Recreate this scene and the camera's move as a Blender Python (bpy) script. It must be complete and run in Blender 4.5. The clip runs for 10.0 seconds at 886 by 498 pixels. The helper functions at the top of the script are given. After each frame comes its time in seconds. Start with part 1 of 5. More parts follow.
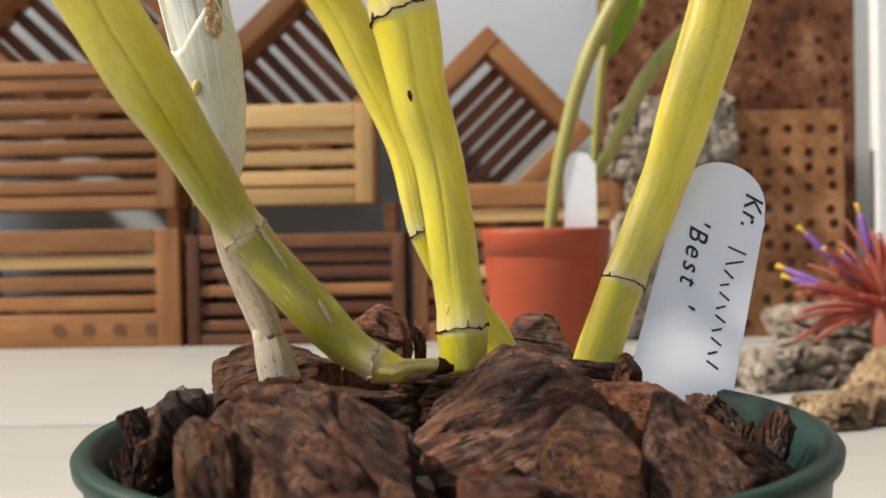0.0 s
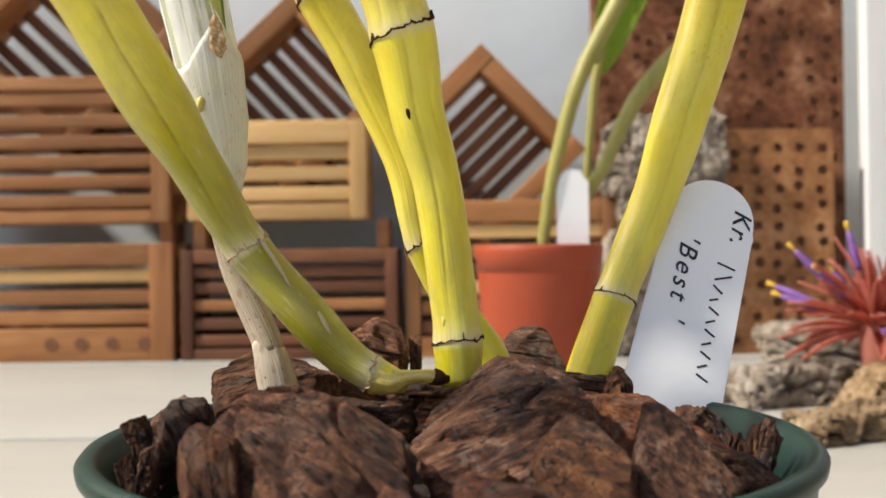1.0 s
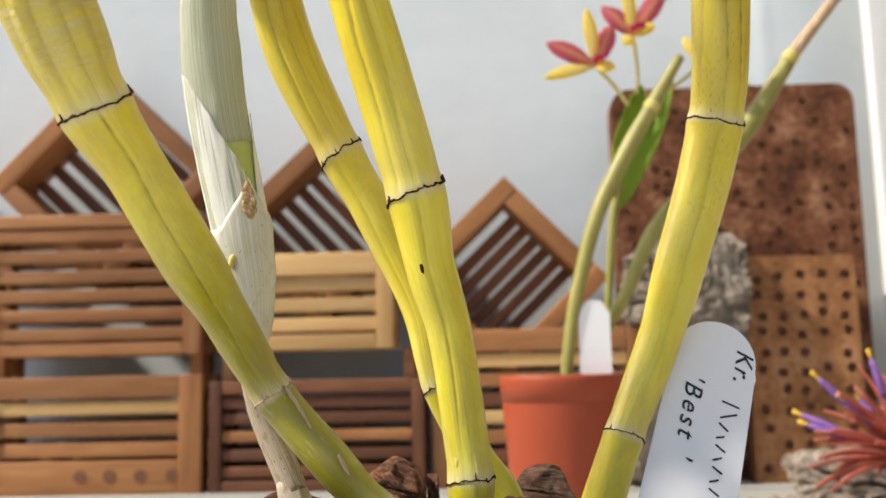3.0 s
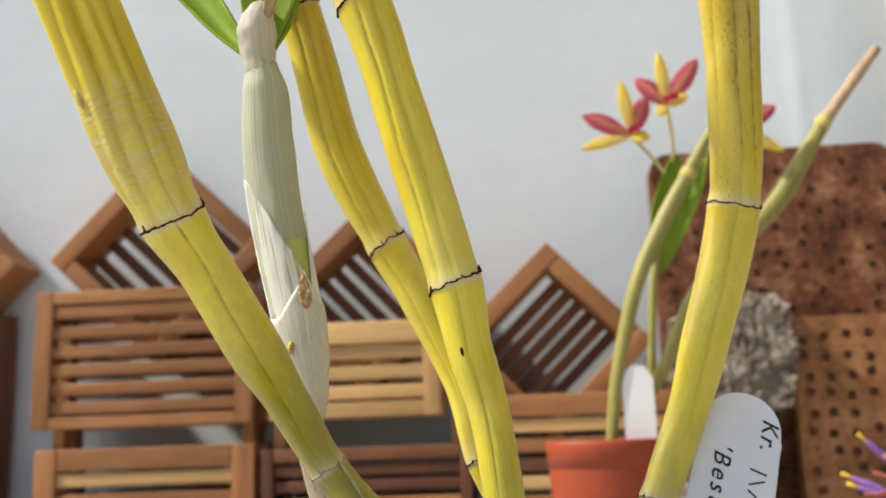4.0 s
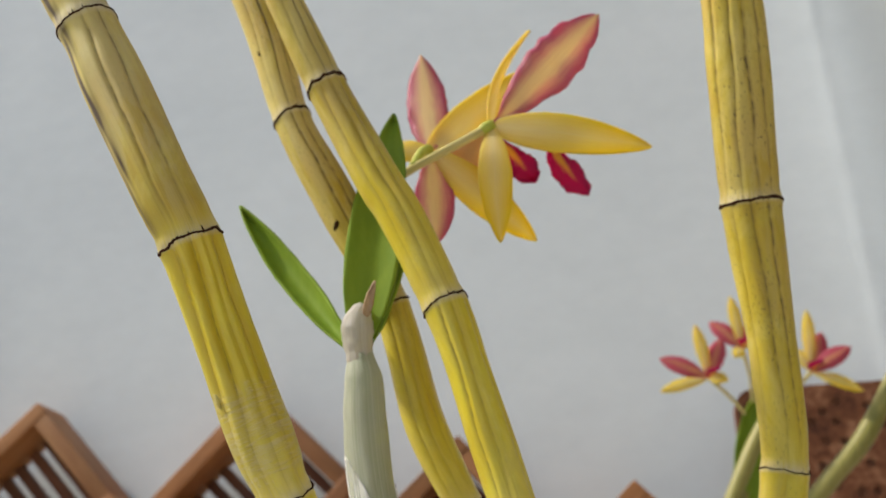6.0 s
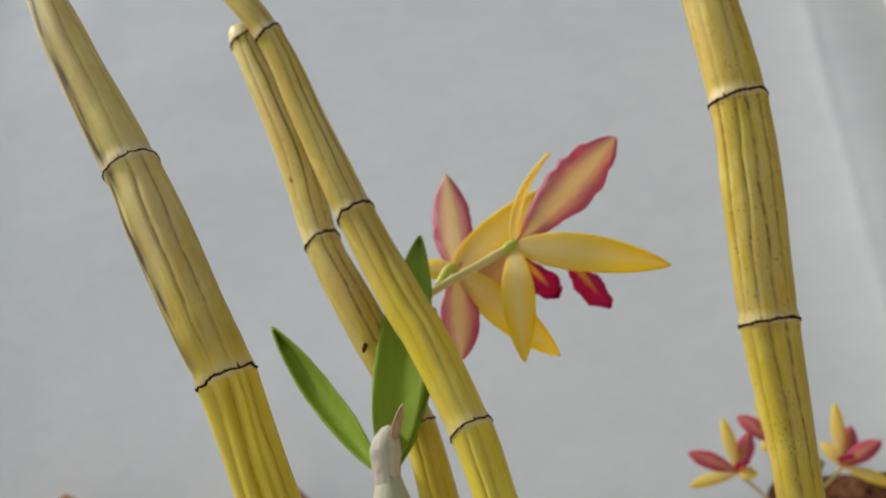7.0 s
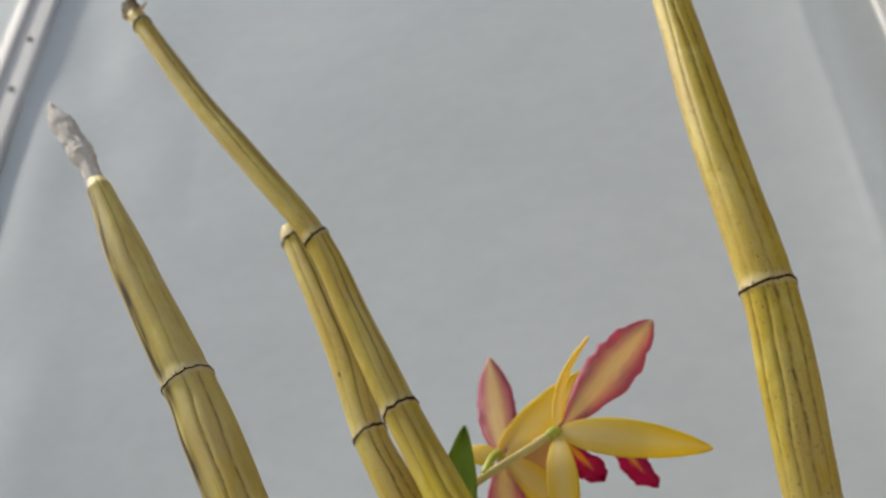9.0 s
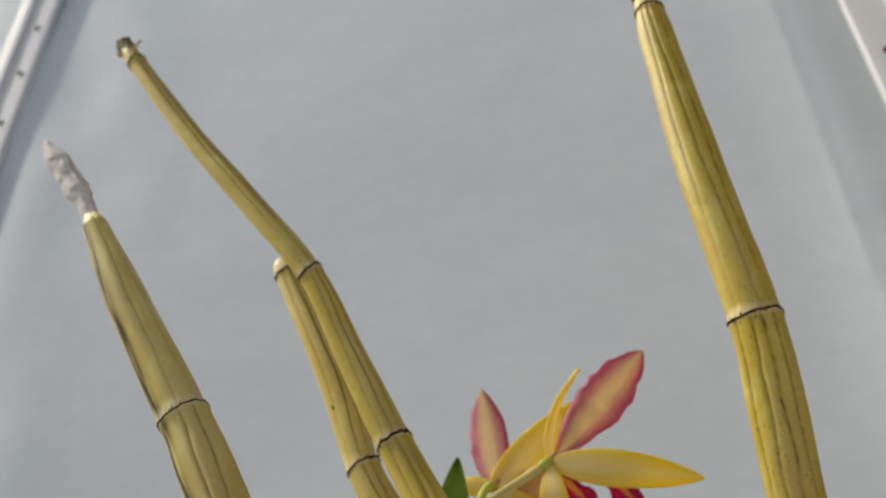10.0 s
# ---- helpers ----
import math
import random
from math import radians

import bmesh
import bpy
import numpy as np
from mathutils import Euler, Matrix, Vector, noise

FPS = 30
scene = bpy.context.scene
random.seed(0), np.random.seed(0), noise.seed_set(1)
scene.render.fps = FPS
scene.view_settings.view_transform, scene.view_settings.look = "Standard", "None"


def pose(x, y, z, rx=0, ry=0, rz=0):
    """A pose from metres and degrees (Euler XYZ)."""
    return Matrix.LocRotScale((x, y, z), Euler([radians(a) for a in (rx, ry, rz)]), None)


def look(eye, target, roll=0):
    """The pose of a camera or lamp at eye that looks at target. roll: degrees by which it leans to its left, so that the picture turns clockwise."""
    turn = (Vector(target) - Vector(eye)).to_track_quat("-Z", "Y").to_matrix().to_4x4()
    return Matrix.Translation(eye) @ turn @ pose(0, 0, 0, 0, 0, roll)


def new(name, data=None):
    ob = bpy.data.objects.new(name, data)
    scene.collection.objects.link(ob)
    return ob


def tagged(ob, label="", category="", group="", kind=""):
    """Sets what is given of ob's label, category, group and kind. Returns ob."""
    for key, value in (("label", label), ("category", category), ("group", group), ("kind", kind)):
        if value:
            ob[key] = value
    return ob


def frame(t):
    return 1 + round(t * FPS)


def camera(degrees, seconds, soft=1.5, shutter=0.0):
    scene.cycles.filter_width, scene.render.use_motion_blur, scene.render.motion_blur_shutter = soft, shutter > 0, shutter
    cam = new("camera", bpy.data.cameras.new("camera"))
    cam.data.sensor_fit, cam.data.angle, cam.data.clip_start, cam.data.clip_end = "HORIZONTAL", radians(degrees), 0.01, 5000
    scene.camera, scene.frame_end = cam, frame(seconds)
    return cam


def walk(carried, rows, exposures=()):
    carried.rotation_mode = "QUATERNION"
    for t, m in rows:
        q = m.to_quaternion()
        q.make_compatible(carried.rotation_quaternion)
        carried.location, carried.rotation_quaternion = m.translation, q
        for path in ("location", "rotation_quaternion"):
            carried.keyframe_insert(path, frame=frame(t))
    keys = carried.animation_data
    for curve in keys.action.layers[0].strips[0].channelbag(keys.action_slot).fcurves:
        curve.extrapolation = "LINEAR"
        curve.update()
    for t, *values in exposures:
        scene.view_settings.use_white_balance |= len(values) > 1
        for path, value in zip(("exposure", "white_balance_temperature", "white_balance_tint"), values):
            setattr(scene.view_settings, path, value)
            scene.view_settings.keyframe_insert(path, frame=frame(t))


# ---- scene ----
cam = camera(49.5, 10.0)
PATH = [
    (0, (-0.00136, 0.00602, 0.10629), (-0.0438, 2.0054, 0.0784), -1.05),
    (0.5, (-0.00170, 0.00248, 0.10615), (-0.0397, 2.0020, 0.0833), -0.93),
    (1, (-0.00199, 0.00193, 0.10597), (-0.0278, 2.0018, 0.1117), -0.75),
    (1.5, (-0.00101, -0.00156, 0.10786), (-0.0161, 1.9962, 0.2004), -1.39),
    (2, (0.00204, -0.00470, 0.10877), (-0.0263, 1.9867, 0.2923), -2.03),
    (3.5, (0.00098, -0.01794, 0.10962), (-0.1189, 1.9551, 0.4143), -1.13),
    (4, (0.00388, -0.02853, 0.11114), (-0.1665, 1.9246, 0.5065), -2.00),
    (4.5, (0.00500, -0.03525, 0.11403), (-0.2244, 1.8722, 0.6700), -1.87),
    (5, (0.00633, -0.04254, 0.11177), (-0.2448, 1.8337, 0.7572), -1.24),
    (5.5, (0.00988, -0.05491, 0.11134), (-0.2792, 1.7750, 0.8648), -1.39),
    (7, (0.01460, -0.07761, 0.12019), (-0.3384, 1.6265, 1.1058), -0.99),
    (7.5, (0.01854, -0.08447, 0.12262), (-0.3499, 1.5653, 1.1916), -1.67),
    (8, (0.02158, -0.08746, 0.12427), (-0.4142, 1.5057, 1.2520), -0.34),
    (8.5, (0.02167, -0.09117, 0.12734), (-0.4301, 1.4635, 1.3016), -0.25),
    (9, (0.02409, -0.09588, 0.12926), (-0.4033, 1.4345, 1.3439), -0.72),
    (9.5, (0.02450, -0.09809, 0.12858), (-0.3823, 1.4009, 1.3886), -1.21),
    (10, (0.02438, -0.09977, 0.12761), (-0.3707, 1.3996, 1.3909), -1.63),
]
walk(cam, [(t, look(eye, target, roll)) for t, eye, target, roll in PATH], [(0, 0.94, 6800, 10), (1.5, 1.12, 6800, 10), (3.5, 1.04, 6800, 10), (4.5, 0.86, 6800, 10), (5.5, 0.63, 6800, 10), (7.5, 0.32, 6800, 10), (10, 0.20, 6800, 10)])
from mathutils import geometry

cam.data.dof.use_dof = True
cam.data.dof.focus_distance = 0.177
cam.data.dof.aperture_fstop = 29.0

# ------------------------------------------------------------------ light
world = bpy.data.worlds.new("sky")
scene.world = world
world.use_nodes = True
wn = world.node_tree.nodes
sky = wn.new("ShaderNodeTexSky")
sky.sky_type, sky.sun_disc = "NISHITA", False
sky.sun_elevation, sky.sun_rotation = radians(45), radians(-73)
sky.air_density, sky.dust_density = 1.0, 4.0
wn["Background"].inputs["Strength"].default_value = 0.13
world.node_tree.links.new(sky.outputs["Color"], wn["Background"].inputs["Color"])
sun = new("sun", bpy.data.lights.new("sun", "SUN"))
sun.data.energy, sun.data.angle, sun.data.color = 2.5, radians(3), (1.0, 0.95, 0.87)
SUN_FROM = Vector((-0.67, -0.20, 0.71))
sun.matrix_world = look(SUN_FROM * 5, (0, 0, 0))


# ------------------------------------------------------------------ materials
def material(name, rough=0.6, metal=0.0, spec=0.5):
    m = bpy.data.materials.new(name)
    m.use_nodes = True
    b = m.node_tree.nodes["Principled BSDF"]
    b.inputs["Roughness"].default_value = rough
    b.inputs["Metallic"].default_value = metal
    b.inputs["Specular IOR Level"].default_value = spec
    return m, m.node_tree.nodes, m.node_tree.links, b


def noise_tex(n, l, vec, scale, detail=4.0, rough=0.55, distort=0.0):
    t = n.new("ShaderNodeTexNoise")
    t.inputs["Scale"].default_value, t.inputs["Detail"].default_value = scale, detail
    t.inputs["Roughness"].default_value, t.inputs["Distortion"].default_value = rough, distort
    if vec is not None:
        l.new(vec, t.inputs["Vector"])
    return t.outputs["Fac"]


def stretch(n, l, vec, scale):
    m = n.new("ShaderNodeMapping")
    m.inputs["Scale"].default_value = scale
    l.new(vec, m.inputs["Vector"])
    return m.outputs["Vector"]


def ramp(n, l, fac, stops):
    r = n.new("ShaderNodeValToRGB")
    while len(r.color_ramp.elements) < len(stops):
        r.color_ramp.elements.new(0.5)
    for e, (p, c) in zip(r.color_ramp.elements, stops):
        e.position, e.color = p, (*c, 1) if len(c) == 3 else c
    l.new(fac, r.inputs["Fac"])
    return r.outputs["Color"]


def blend(n, l, fac, a, b, mode="MIX"):
    m = n.new("ShaderNodeMix")
    m.data_type, m.blend_type = "RGBA", mode
    for key, v in (("Factor", fac), ("A", a), ("B", b)):
        sock = [s for s in m.inputs if s.name == key and (s.type == "RGBA" or key == "Factor" and s.type == "VALUE")][0]
        if isinstance(v, (int, float)):
            sock.default_value = v
        elif isinstance(v, tuple):
            sock.default_value = (*v, 1)
        else:
            l.new(v, sock)
    return [s for s in m.outputs if s.type == "RGBA"][0]


def bump(n, l, b, height, strength=0.3, dist=0.001, after=None):
    u = n.new("ShaderNodeBump")
    u.inputs["Strength"].default_value, u.inputs["Distance"].default_value = strength, dist
    l.new(height, u.inputs["Height"])
    if after is not None:
        l.new(after, u.inputs["Normal"])
    l.new(u.outputs["Normal"], b.inputs["Normal"])
    return u.outputs["Normal"]


def coords(n, kind="Object"):
    return n.new("ShaderNodeTexCoord").outputs[kind]


def random_of(n):
    return n.new("ShaderNodeObjectInfo").outputs["Random"]


def math_of(n, l, op, a, b=0.0):
    m = n.new("ShaderNodeMath")
    m.operation = op
    for s, v in zip(m.inputs, (a, b)):
        if isinstance(v, (int, float)):
            s.default_value = v
        else:
            l.new(v, s)
    return m.outputs[0]


def attribute(n, name):
    a = n.new("ShaderNodeAttribute")
    a.attribute_name = name
    return a.outputs["Fac"]


def cane_material():
    """Glossy yellow skin that dries to straw: smooth faces, dark threads in the creases, pale worn skin, soot and specks where it is old."""
    m, n, l, b = material("cane_skin", 0.36, 0, 0.5)
    uv = coords(n, "UV")
    age, groove, crease_shade = attribute(n, "age"), attribute(n, "groove"), attribute(n, "crease_shade")
    fine = noise_tex(n, l, stretch(n, l, uv, (90, 40, 1)), 1.0, 4, 0.6)
    fibre = noise_tex(n, l, stretch(n, l, uv, (42, 9, 1)), 1.0, 4, 0.62)
    cloud = noise_tex(n, l, stretch(n, l, uv, (3.5, 42, 1)), 1.0, 4, 0.6, 0.6)
    base = ramp(n, l, age, [(0.0, (0.20, 0.195, 0.010)), (0.22, (0.36, 0.335, 0.011)), (0.33, (0.64, 0.57, 0.022)), (0.42, (0.75, 0.650, 0.045)), (0.52, (0.66, 0.545, 0.030)), (0.63, (0.50, 0.390, 0.033)), (0.76, (0.545, 0.430, 0.062)), (0.90, (0.64, 0.545, 0.150)), (1.0, (0.66, 0.58, 0.23))])
    old = ramp(n, l, age, [(0.46, (0, 0, 0)), (0.80, (1, 1, 1))])
    # ochre and pale clouds drift along the length, stronger with age
    drift = math_of(n, l, "ADD", 0.26, math_of(n, l, "MULTIPLY", old, 0.30))
    col = blend(n, l, math_of(n, l, "MULTIPLY", ramp(n, l, cloud, [(0.36, (1, 1, 1)), (0.52, (0, 0, 0))]), drift), base, blend(n, l, 1.0, base, (0.86, 0.68, 0.46), "MULTIPLY"))
    col = blend(n, l, math_of(n, l, "MULTIPLY", ramp(n, l, cloud, [(0.50, (0, 0, 0)), (0.68, (1, 1, 1))]), drift), col, (0.80, 0.69, 0.24))
    col = blend(n, l, math_of(n, l, "MULTIPLY", ramp(n, l, fibre, [(0.52, (0, 0, 0)), (0.70, (1, 1, 1))]), math_of(n, l, "ADD", 0.05, math_of(n, l, "MULTIPLY", old, 0.22))), col, blend(n, l, 1.0, base, (0.70, 0.55, 0.42), "MULTIPLY"))
    # greyish worn skin in long torn patches
    flake = noise_tex(n, l, stretch(n, l, uv, (3.2, 16, 1)), 1.0, 7, 0.62, 0.35)
    col = blend(n, l, math_of(n, l, "MULTIPLY", ramp(n, l, flake, [(0.52, (0, 0, 0)), (0.57, (0.45, 0.45, 0.45))]), old), col, (0.60, 0.50, 0.22))
    soot = noise_tex(n, l, stretch(n, l, uv, (6, 50, 1)), 1.0, 7, 0.72)
    col = blend(n, l, math_of(n, l, "MULTIPLY", ramp(n, l, soot, [(0.54, (0, 0, 0)), (0.74, (0.36, 0.36, 0.36))]), math_of(n, l, "ADD", 0.30, math_of(n, l, "MULTIPLY", old, 0.70))), col, (0.28, 0.225, 0.11))
    # brownish scuffs on the green skin near the foot
    young = ramp(n, l, age, [(0.10, (0.7, 0.7, 0.7)), (0.44, (0.16, 0.16, 0.16)), (0.60, (0, 0, 0))])
    scuff = noise_tex(n, l, stretch(n, l, uv, (5, 70, 1)), 1.0, 7, 0.70, 0.4)
    col = blend(n, l, math_of(n, l, "MULTIPLY", ramp(n, l, scuff, [(0.45, (0, 0, 0)), (0.62, (1, 1, 1))]), young), col, (0.27, 0.21, 0.055))
    chalk = noise_tex(n, l, stretch(n, l, uv, (28, 190, 1)), 1.0, 5, 0.65)
    col = blend(n, l, math_of(n, l, "MULTIPLY", ramp(n, l, chalk, [(0.60, (0, 0, 0)), (0.68, (0.7, 0.7, 0.7))]), young), col, (0.60, 0.55, 0.30))
    # shade inside the creases, put into the colour as a deeper tint, and the thread that runs there
    col = blend(n, l, math_of(n, l, "MULTIPLY", crease_shade, 0.58), col, blend(n, l, 1.0, base, (0.76, 0.62, 0.36), "MULTIPLY"))
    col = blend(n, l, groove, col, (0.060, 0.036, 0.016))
    # the skin over each node is papery and pale, the scab a crinkled net
    fr = math_of(n, l, "MULTIPLY", attribute(n, "fringe"), ramp(n, l, fine, [(0.34, (0.25, 0.25, 0.25)), (0.52, (1, 1, 1))]))
    col = blend(n, l, fr, col, (0.66, 0.585, 0.37))
    crinkle = noise_tex(n, l, stretch(n, l, uv, (7, 1100, 1)), 1.0, 5, 0.65, 0.5)
    folds = ramp(n, l, crinkle, [(0.44, (0.08, 0.08, 0.08)), (0.64, (0.6, 0.6, 0.6))])
    mesh_line = math_of(n, l, "MULTIPLY", attribute(n, "scab"), folds)
    col = blend(n, l, mesh_line, col, (0.66, 0.57, 0.30))
    speck = noise_tex(n, l, stretch(n, l, uv, (100, 620, 1)), 1.0, 3, 0.55)
    where = ramp(n, l, noise_tex(n, l, stretch(n, l, uv, (7, 55, 1)), 1.0, 3, 0.6), [(0.44, (0.12, 0.12, 0.12)), (0.60, (1, 1, 1))])
    col = blend(n, l, math_of(n, l, "MULTIPLY", math_of(n, l, "MULTIPLY", ramp(n, l, speck, [(0.60, (0, 0, 0)), (0.66, (1, 1, 1))]), where), attribute(n, "freckle")), col, (0.055, 0.036, 0.014))
    l.new(col, b.inputs["Base Color"])
    b.inputs["Subsurface Weight"].default_value = 0.12
    b.inputs["Subsurface Radius"].default_value = (0.004, 0.003, 0.0008)
    b.inputs["Subsurface Scale"].default_value = 0.5
    l.new(ramp(n, l, age, [(0.20, (0.16, 0.16, 0.16)), (0.42, (0.30, 0.30, 0.30)), (0.70, (0.04, 0.04, 0.04))]), b.inputs["Coat Weight"])
    b.inputs["Coat Roughness"].default_value = 0.22
    dull = ramp(n, l, age, [(0.45, (0, 0, 0)), (0.75, (0.16, 0.16, 0.16))])
    l.new(math_of(n, l, "ADD", dull, ramp(n, l, cloud, [(0.3, (0.30, 0.30, 0.30)), (0.7, (0.46, 0.46, 0.46))])), b.inputs["Roughness"])
    first = bump(n, l, b, fine, 0.16, 0.0003)
    second = bump(n, l, b, flake, 0.22, 0.0004, first)
    third = bump(n, l, b, fibre, 0.30, 0.0005, second)
    bump(n, l, b, mesh_line, 0.7, 0.0005, third)
    return m


def noisy(name, stops, scale, rough=0.6, bump_strength=0.3, bump_dist=0.001, grain=(1, 1, 1), spec=0.4, fine_scale=None, vary=0.0, kind="Object", sss=0.0):
    m, n, l, b = material(name, rough, 0, spec)
    vec = stretch(n, l, coords(n, kind), grain)
    if vary:
        add = n.new("ShaderNodeVectorMath")
        add.operation = "ADD"
        l.new(vec, add.inputs[0])
        big = math_of(n, l, "MULTIPLY", random_of(n), 37.0)
        l.new(big, add.inputs[1])
        vec = add.outputs[0]
    f1 = noise_tex(n, l, vec, scale, 6, 0.6)
    f2 = noise_tex(n, l, vec, fine_scale or scale * 6, 4, 0.6)
    mixed = math_of(n, l, "ADD", math_of(n, l, "MULTIPLY", f1, 0.65), math_of(n, l, "MULTIPLY", f2, 0.35))
    col = ramp(n, l, mixed, stops)
    if vary:
        hsv = n.new("ShaderNodeHueSaturation")
        l.new(col, hsv.inputs["Color"])
        l.new(math_of(n, l, "ADD", 1 - vary / 2, math_of(n, l, "MULTIPLY", random_of(n), vary)), hsv.inputs["Value"])
        col = hsv.outputs["Color"]
    l.new(col, b.inputs["Base Color"])
    if sss:
        b.inputs["Subsurface Weight"].default_value = sss
        b.inputs["Subsurface Radius"].default_value = (0.003, 0.002, 0.001)
        b.inputs["Subsurface Scale"].default_value = 0.6
    first = bump(n, l, b, f1, bump_strength, bump_dist)
    bump(n, l, b, f2, bump_strength * 0.7, bump_dist * 0.4, first)
    return m


def bark_material():
    """Split fir bark: fibres along local x, purplish grey, rust and tan in patches, dark pits, pale abrasion."""
    m, n, l, b = material("fir_bark", 0.72, 0, 0.35)
    own = coords(n)
    add = n.new("ShaderNodeVectorMath")
    add.operation = "ADD"
    l.new(own, add.inputs[0])
    l.new(math_of(n, l, "MULTIPLY", random_of(n), 37.0), add.inputs[1])
    vec = add.outputs[0]
    broad = noise_tex(n, l, vec, 75, 4, 0.6, 0.5)
    grain = stretch(n, l, vec, (0.16, 1, 1))
    ridge = noise_tex(n, l, grain, 420, 7, 0.72, 0.35)
    fibre = noise_tex(n, l, grain, 1500, 5, 0.7, 0.6)
    grit = noise_tex(n, l, vec, 3600, 4, 0.7)
    mixed = math_of(n, l, "ADD", math_of(n, l, "MULTIPLY", ridge, 0.5), math_of(n, l, "ADD", math_of(n, l, "MULTIPLY", grit, 0.22), math_of(n, l, "MULTIPLY", fibre, 0.28)))
    dusk = ramp(n, l, mixed, [(0.36, (0.009, 0.005, 0.004)), (0.45, (0.080, 0.035, 0.021)), (0.53, (0.235, 0.110, 0.063)), (0.61, (0.54, 0.31, 0.19))])
    rust = ramp(n, l, mixed, [(0.36, (0.010, 0.004, 0.003)), (0.45, (0.110, 0.038, 0.016)), (0.53, (0.31, 0.120, 0.048)), (0.61, (0.64, 0.33, 0.14))])
    which = math_of(n, l, "ADD", math_of(n, l, "MULTIPLY", broad, 1.5), math_of(n, l, "SUBTRACT", math_of(n, l, "MULTIPLY", random_of(n), 0.9), 0.70))
    col = blend(n, l, ramp(n, l, which, [(0.34, (0, 0, 0)), (0.60, (1, 1, 1))]), dusk, rust)
    worn = noise_tex(n, l, vec, 140, 5, 0.7, 0.6)
    col = blend(n, l, math_of(n, l, "MULTIPLY", ramp(n, l, worn, [(0.54, (0, 0, 0)), (0.64, (1, 1, 1))]), math_of(n, l, "MULTIPLY", mixed, 0.8)), col, (0.44, 0.355, 0.305))
    char = noise_tex(n, l, vec, 60, 5, 0.66, 0.6)
    col = blend(n, l, math_of(n, l, "MULTIPLY", ramp(n, l, char, [(0.32, (1, 1, 1)), (0.42, (0, 0, 0))]), 0.8), col, (0.035, 0.025, 0.024))
    split = noise_tex(n, l, stretch(n, l, vec, (0.09, 1, 1)), 300, 3, 0.6, 0.25)
    seam = ramp(n, l, math_of(n, l, "ABSOLUTE", math_of(n, l, "SUBTRACT", split, 0.5)), [(0.003, (0, 0, 0)), (0.018, (1, 1, 1))])
    whole = ramp(n, l, noise_tex(n, l, vec, 170, 3, 0.6), [(0.40, (1, 1, 1)), (0.52, (0, 0, 0))])
    seam = math_of(n, l, "MAXIMUM", seam, whole)
    col = blend(n, l, seam, (0.016, 0.010, 0.008), col)
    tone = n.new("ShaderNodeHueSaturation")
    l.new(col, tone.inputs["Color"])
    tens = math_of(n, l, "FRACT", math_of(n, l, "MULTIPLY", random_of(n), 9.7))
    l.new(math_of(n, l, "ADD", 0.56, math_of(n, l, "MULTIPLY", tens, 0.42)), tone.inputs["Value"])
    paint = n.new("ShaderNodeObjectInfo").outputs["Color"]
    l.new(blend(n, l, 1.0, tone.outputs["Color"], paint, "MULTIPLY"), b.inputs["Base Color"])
    first = bump(n, l, b, ridge, 1.0, 0.0016)
    second = bump(n, l, b, seam, 0.8, 0.0006, first)
    third = bump(n, l, b, fibre, 1.0, 0.0011, second)
    bump(n, l, b, grit, 1.0, 0.0006, third)
    return m


CANE = cane_material()
NODE = noisy("node_scar", [(0.3, (0.018, 0.007, 0.004)), (0.7, (0.070, 0.030, 0.014))], 900, 0.95, spec=0.1)
SCAR = noisy("bud_scar", [(0.3, (0.45, 0.36, 0.08)), (0.7, (0.66, 0.57, 0.20))], 500, 0.8, 0.6, 0.0008)
DRY_TIP = noisy("dried_tip", [(0.33, (0.42, 0.38, 0.32)), (0.44, (0.82, 0.79, 0.73)), (0.7, (0.92, 0.90, 0.86))], 420, 0.85, 0.9, 0.002)
OLIVE_END = noisy("olive_end", [(0.3, (0.10, 0.075, 0.022)), (0.7, (0.26, 0.20, 0.06))], 500, 0.7, 0.4, 0.0006)
BARK = bark_material()
BARK_FINES = noisy("bark_fines", [(0.3, (0.012, 0.009, 0.008)), (0.7, (0.07, 0.04, 0.03))], 400, 0.95, 0.9, 0.002)
POT_GREEN = noisy("green_pot_plastic", [(0.3, (0.007, 0.025, 0.017)), (0.7, (0.012, 0.034, 0.024))], 40, 0.42, 0.05, 0.0003, (1, 1, 1), 0.25)
LABEL_WHITE = noisy("label_plastic", [(0.3, (0.83, 0.84, 0.84)), (0.7, (0.88, 0.88, 0.88))], 60, 0.35, 0.04, 0.0002)
INK = noisy("ink", [(0.3, (0.012, 0.012, 0.015)), (0.7, (0.03, 0.03, 0.035))], 300, 0.6)
SHEET = noisy("white_sheet", [(0.3, (0.63, 0.685, 0.700)), (0.7, (0.73, 0.785, 0.795))], 2.5, 0.75, 0.12, 0.006, (1, 1, 1.6), 0.25, 30)
POST = noisy("painted_post", [(0.3, (0.70, 0.70, 0.68)), (0.7, (0.82, 0.82, 0.81))], 14, 0.6, 0.2, 0.001, (1, 1, 0.15))
BENCH = noisy("painted_bench_board", [(0.3, (0.36, 0.355, 0.315)), (0.7, (0.45, 0.44, 0.395))], 5, 0.45, 0.12, 0.001, (0.25, 1, 1), 0.5, 60)
CEDAR = noisy("cedar", [(0.28, (0.17, 0.064, 0.021)), (0.5, (0.33, 0.142, 0.050)), (0.72, (0.48, 0.24, 0.098))], 26, 0.6, 0.3, 0.0012, (0.12, 1, 1), 0.35, 130, 0.45)
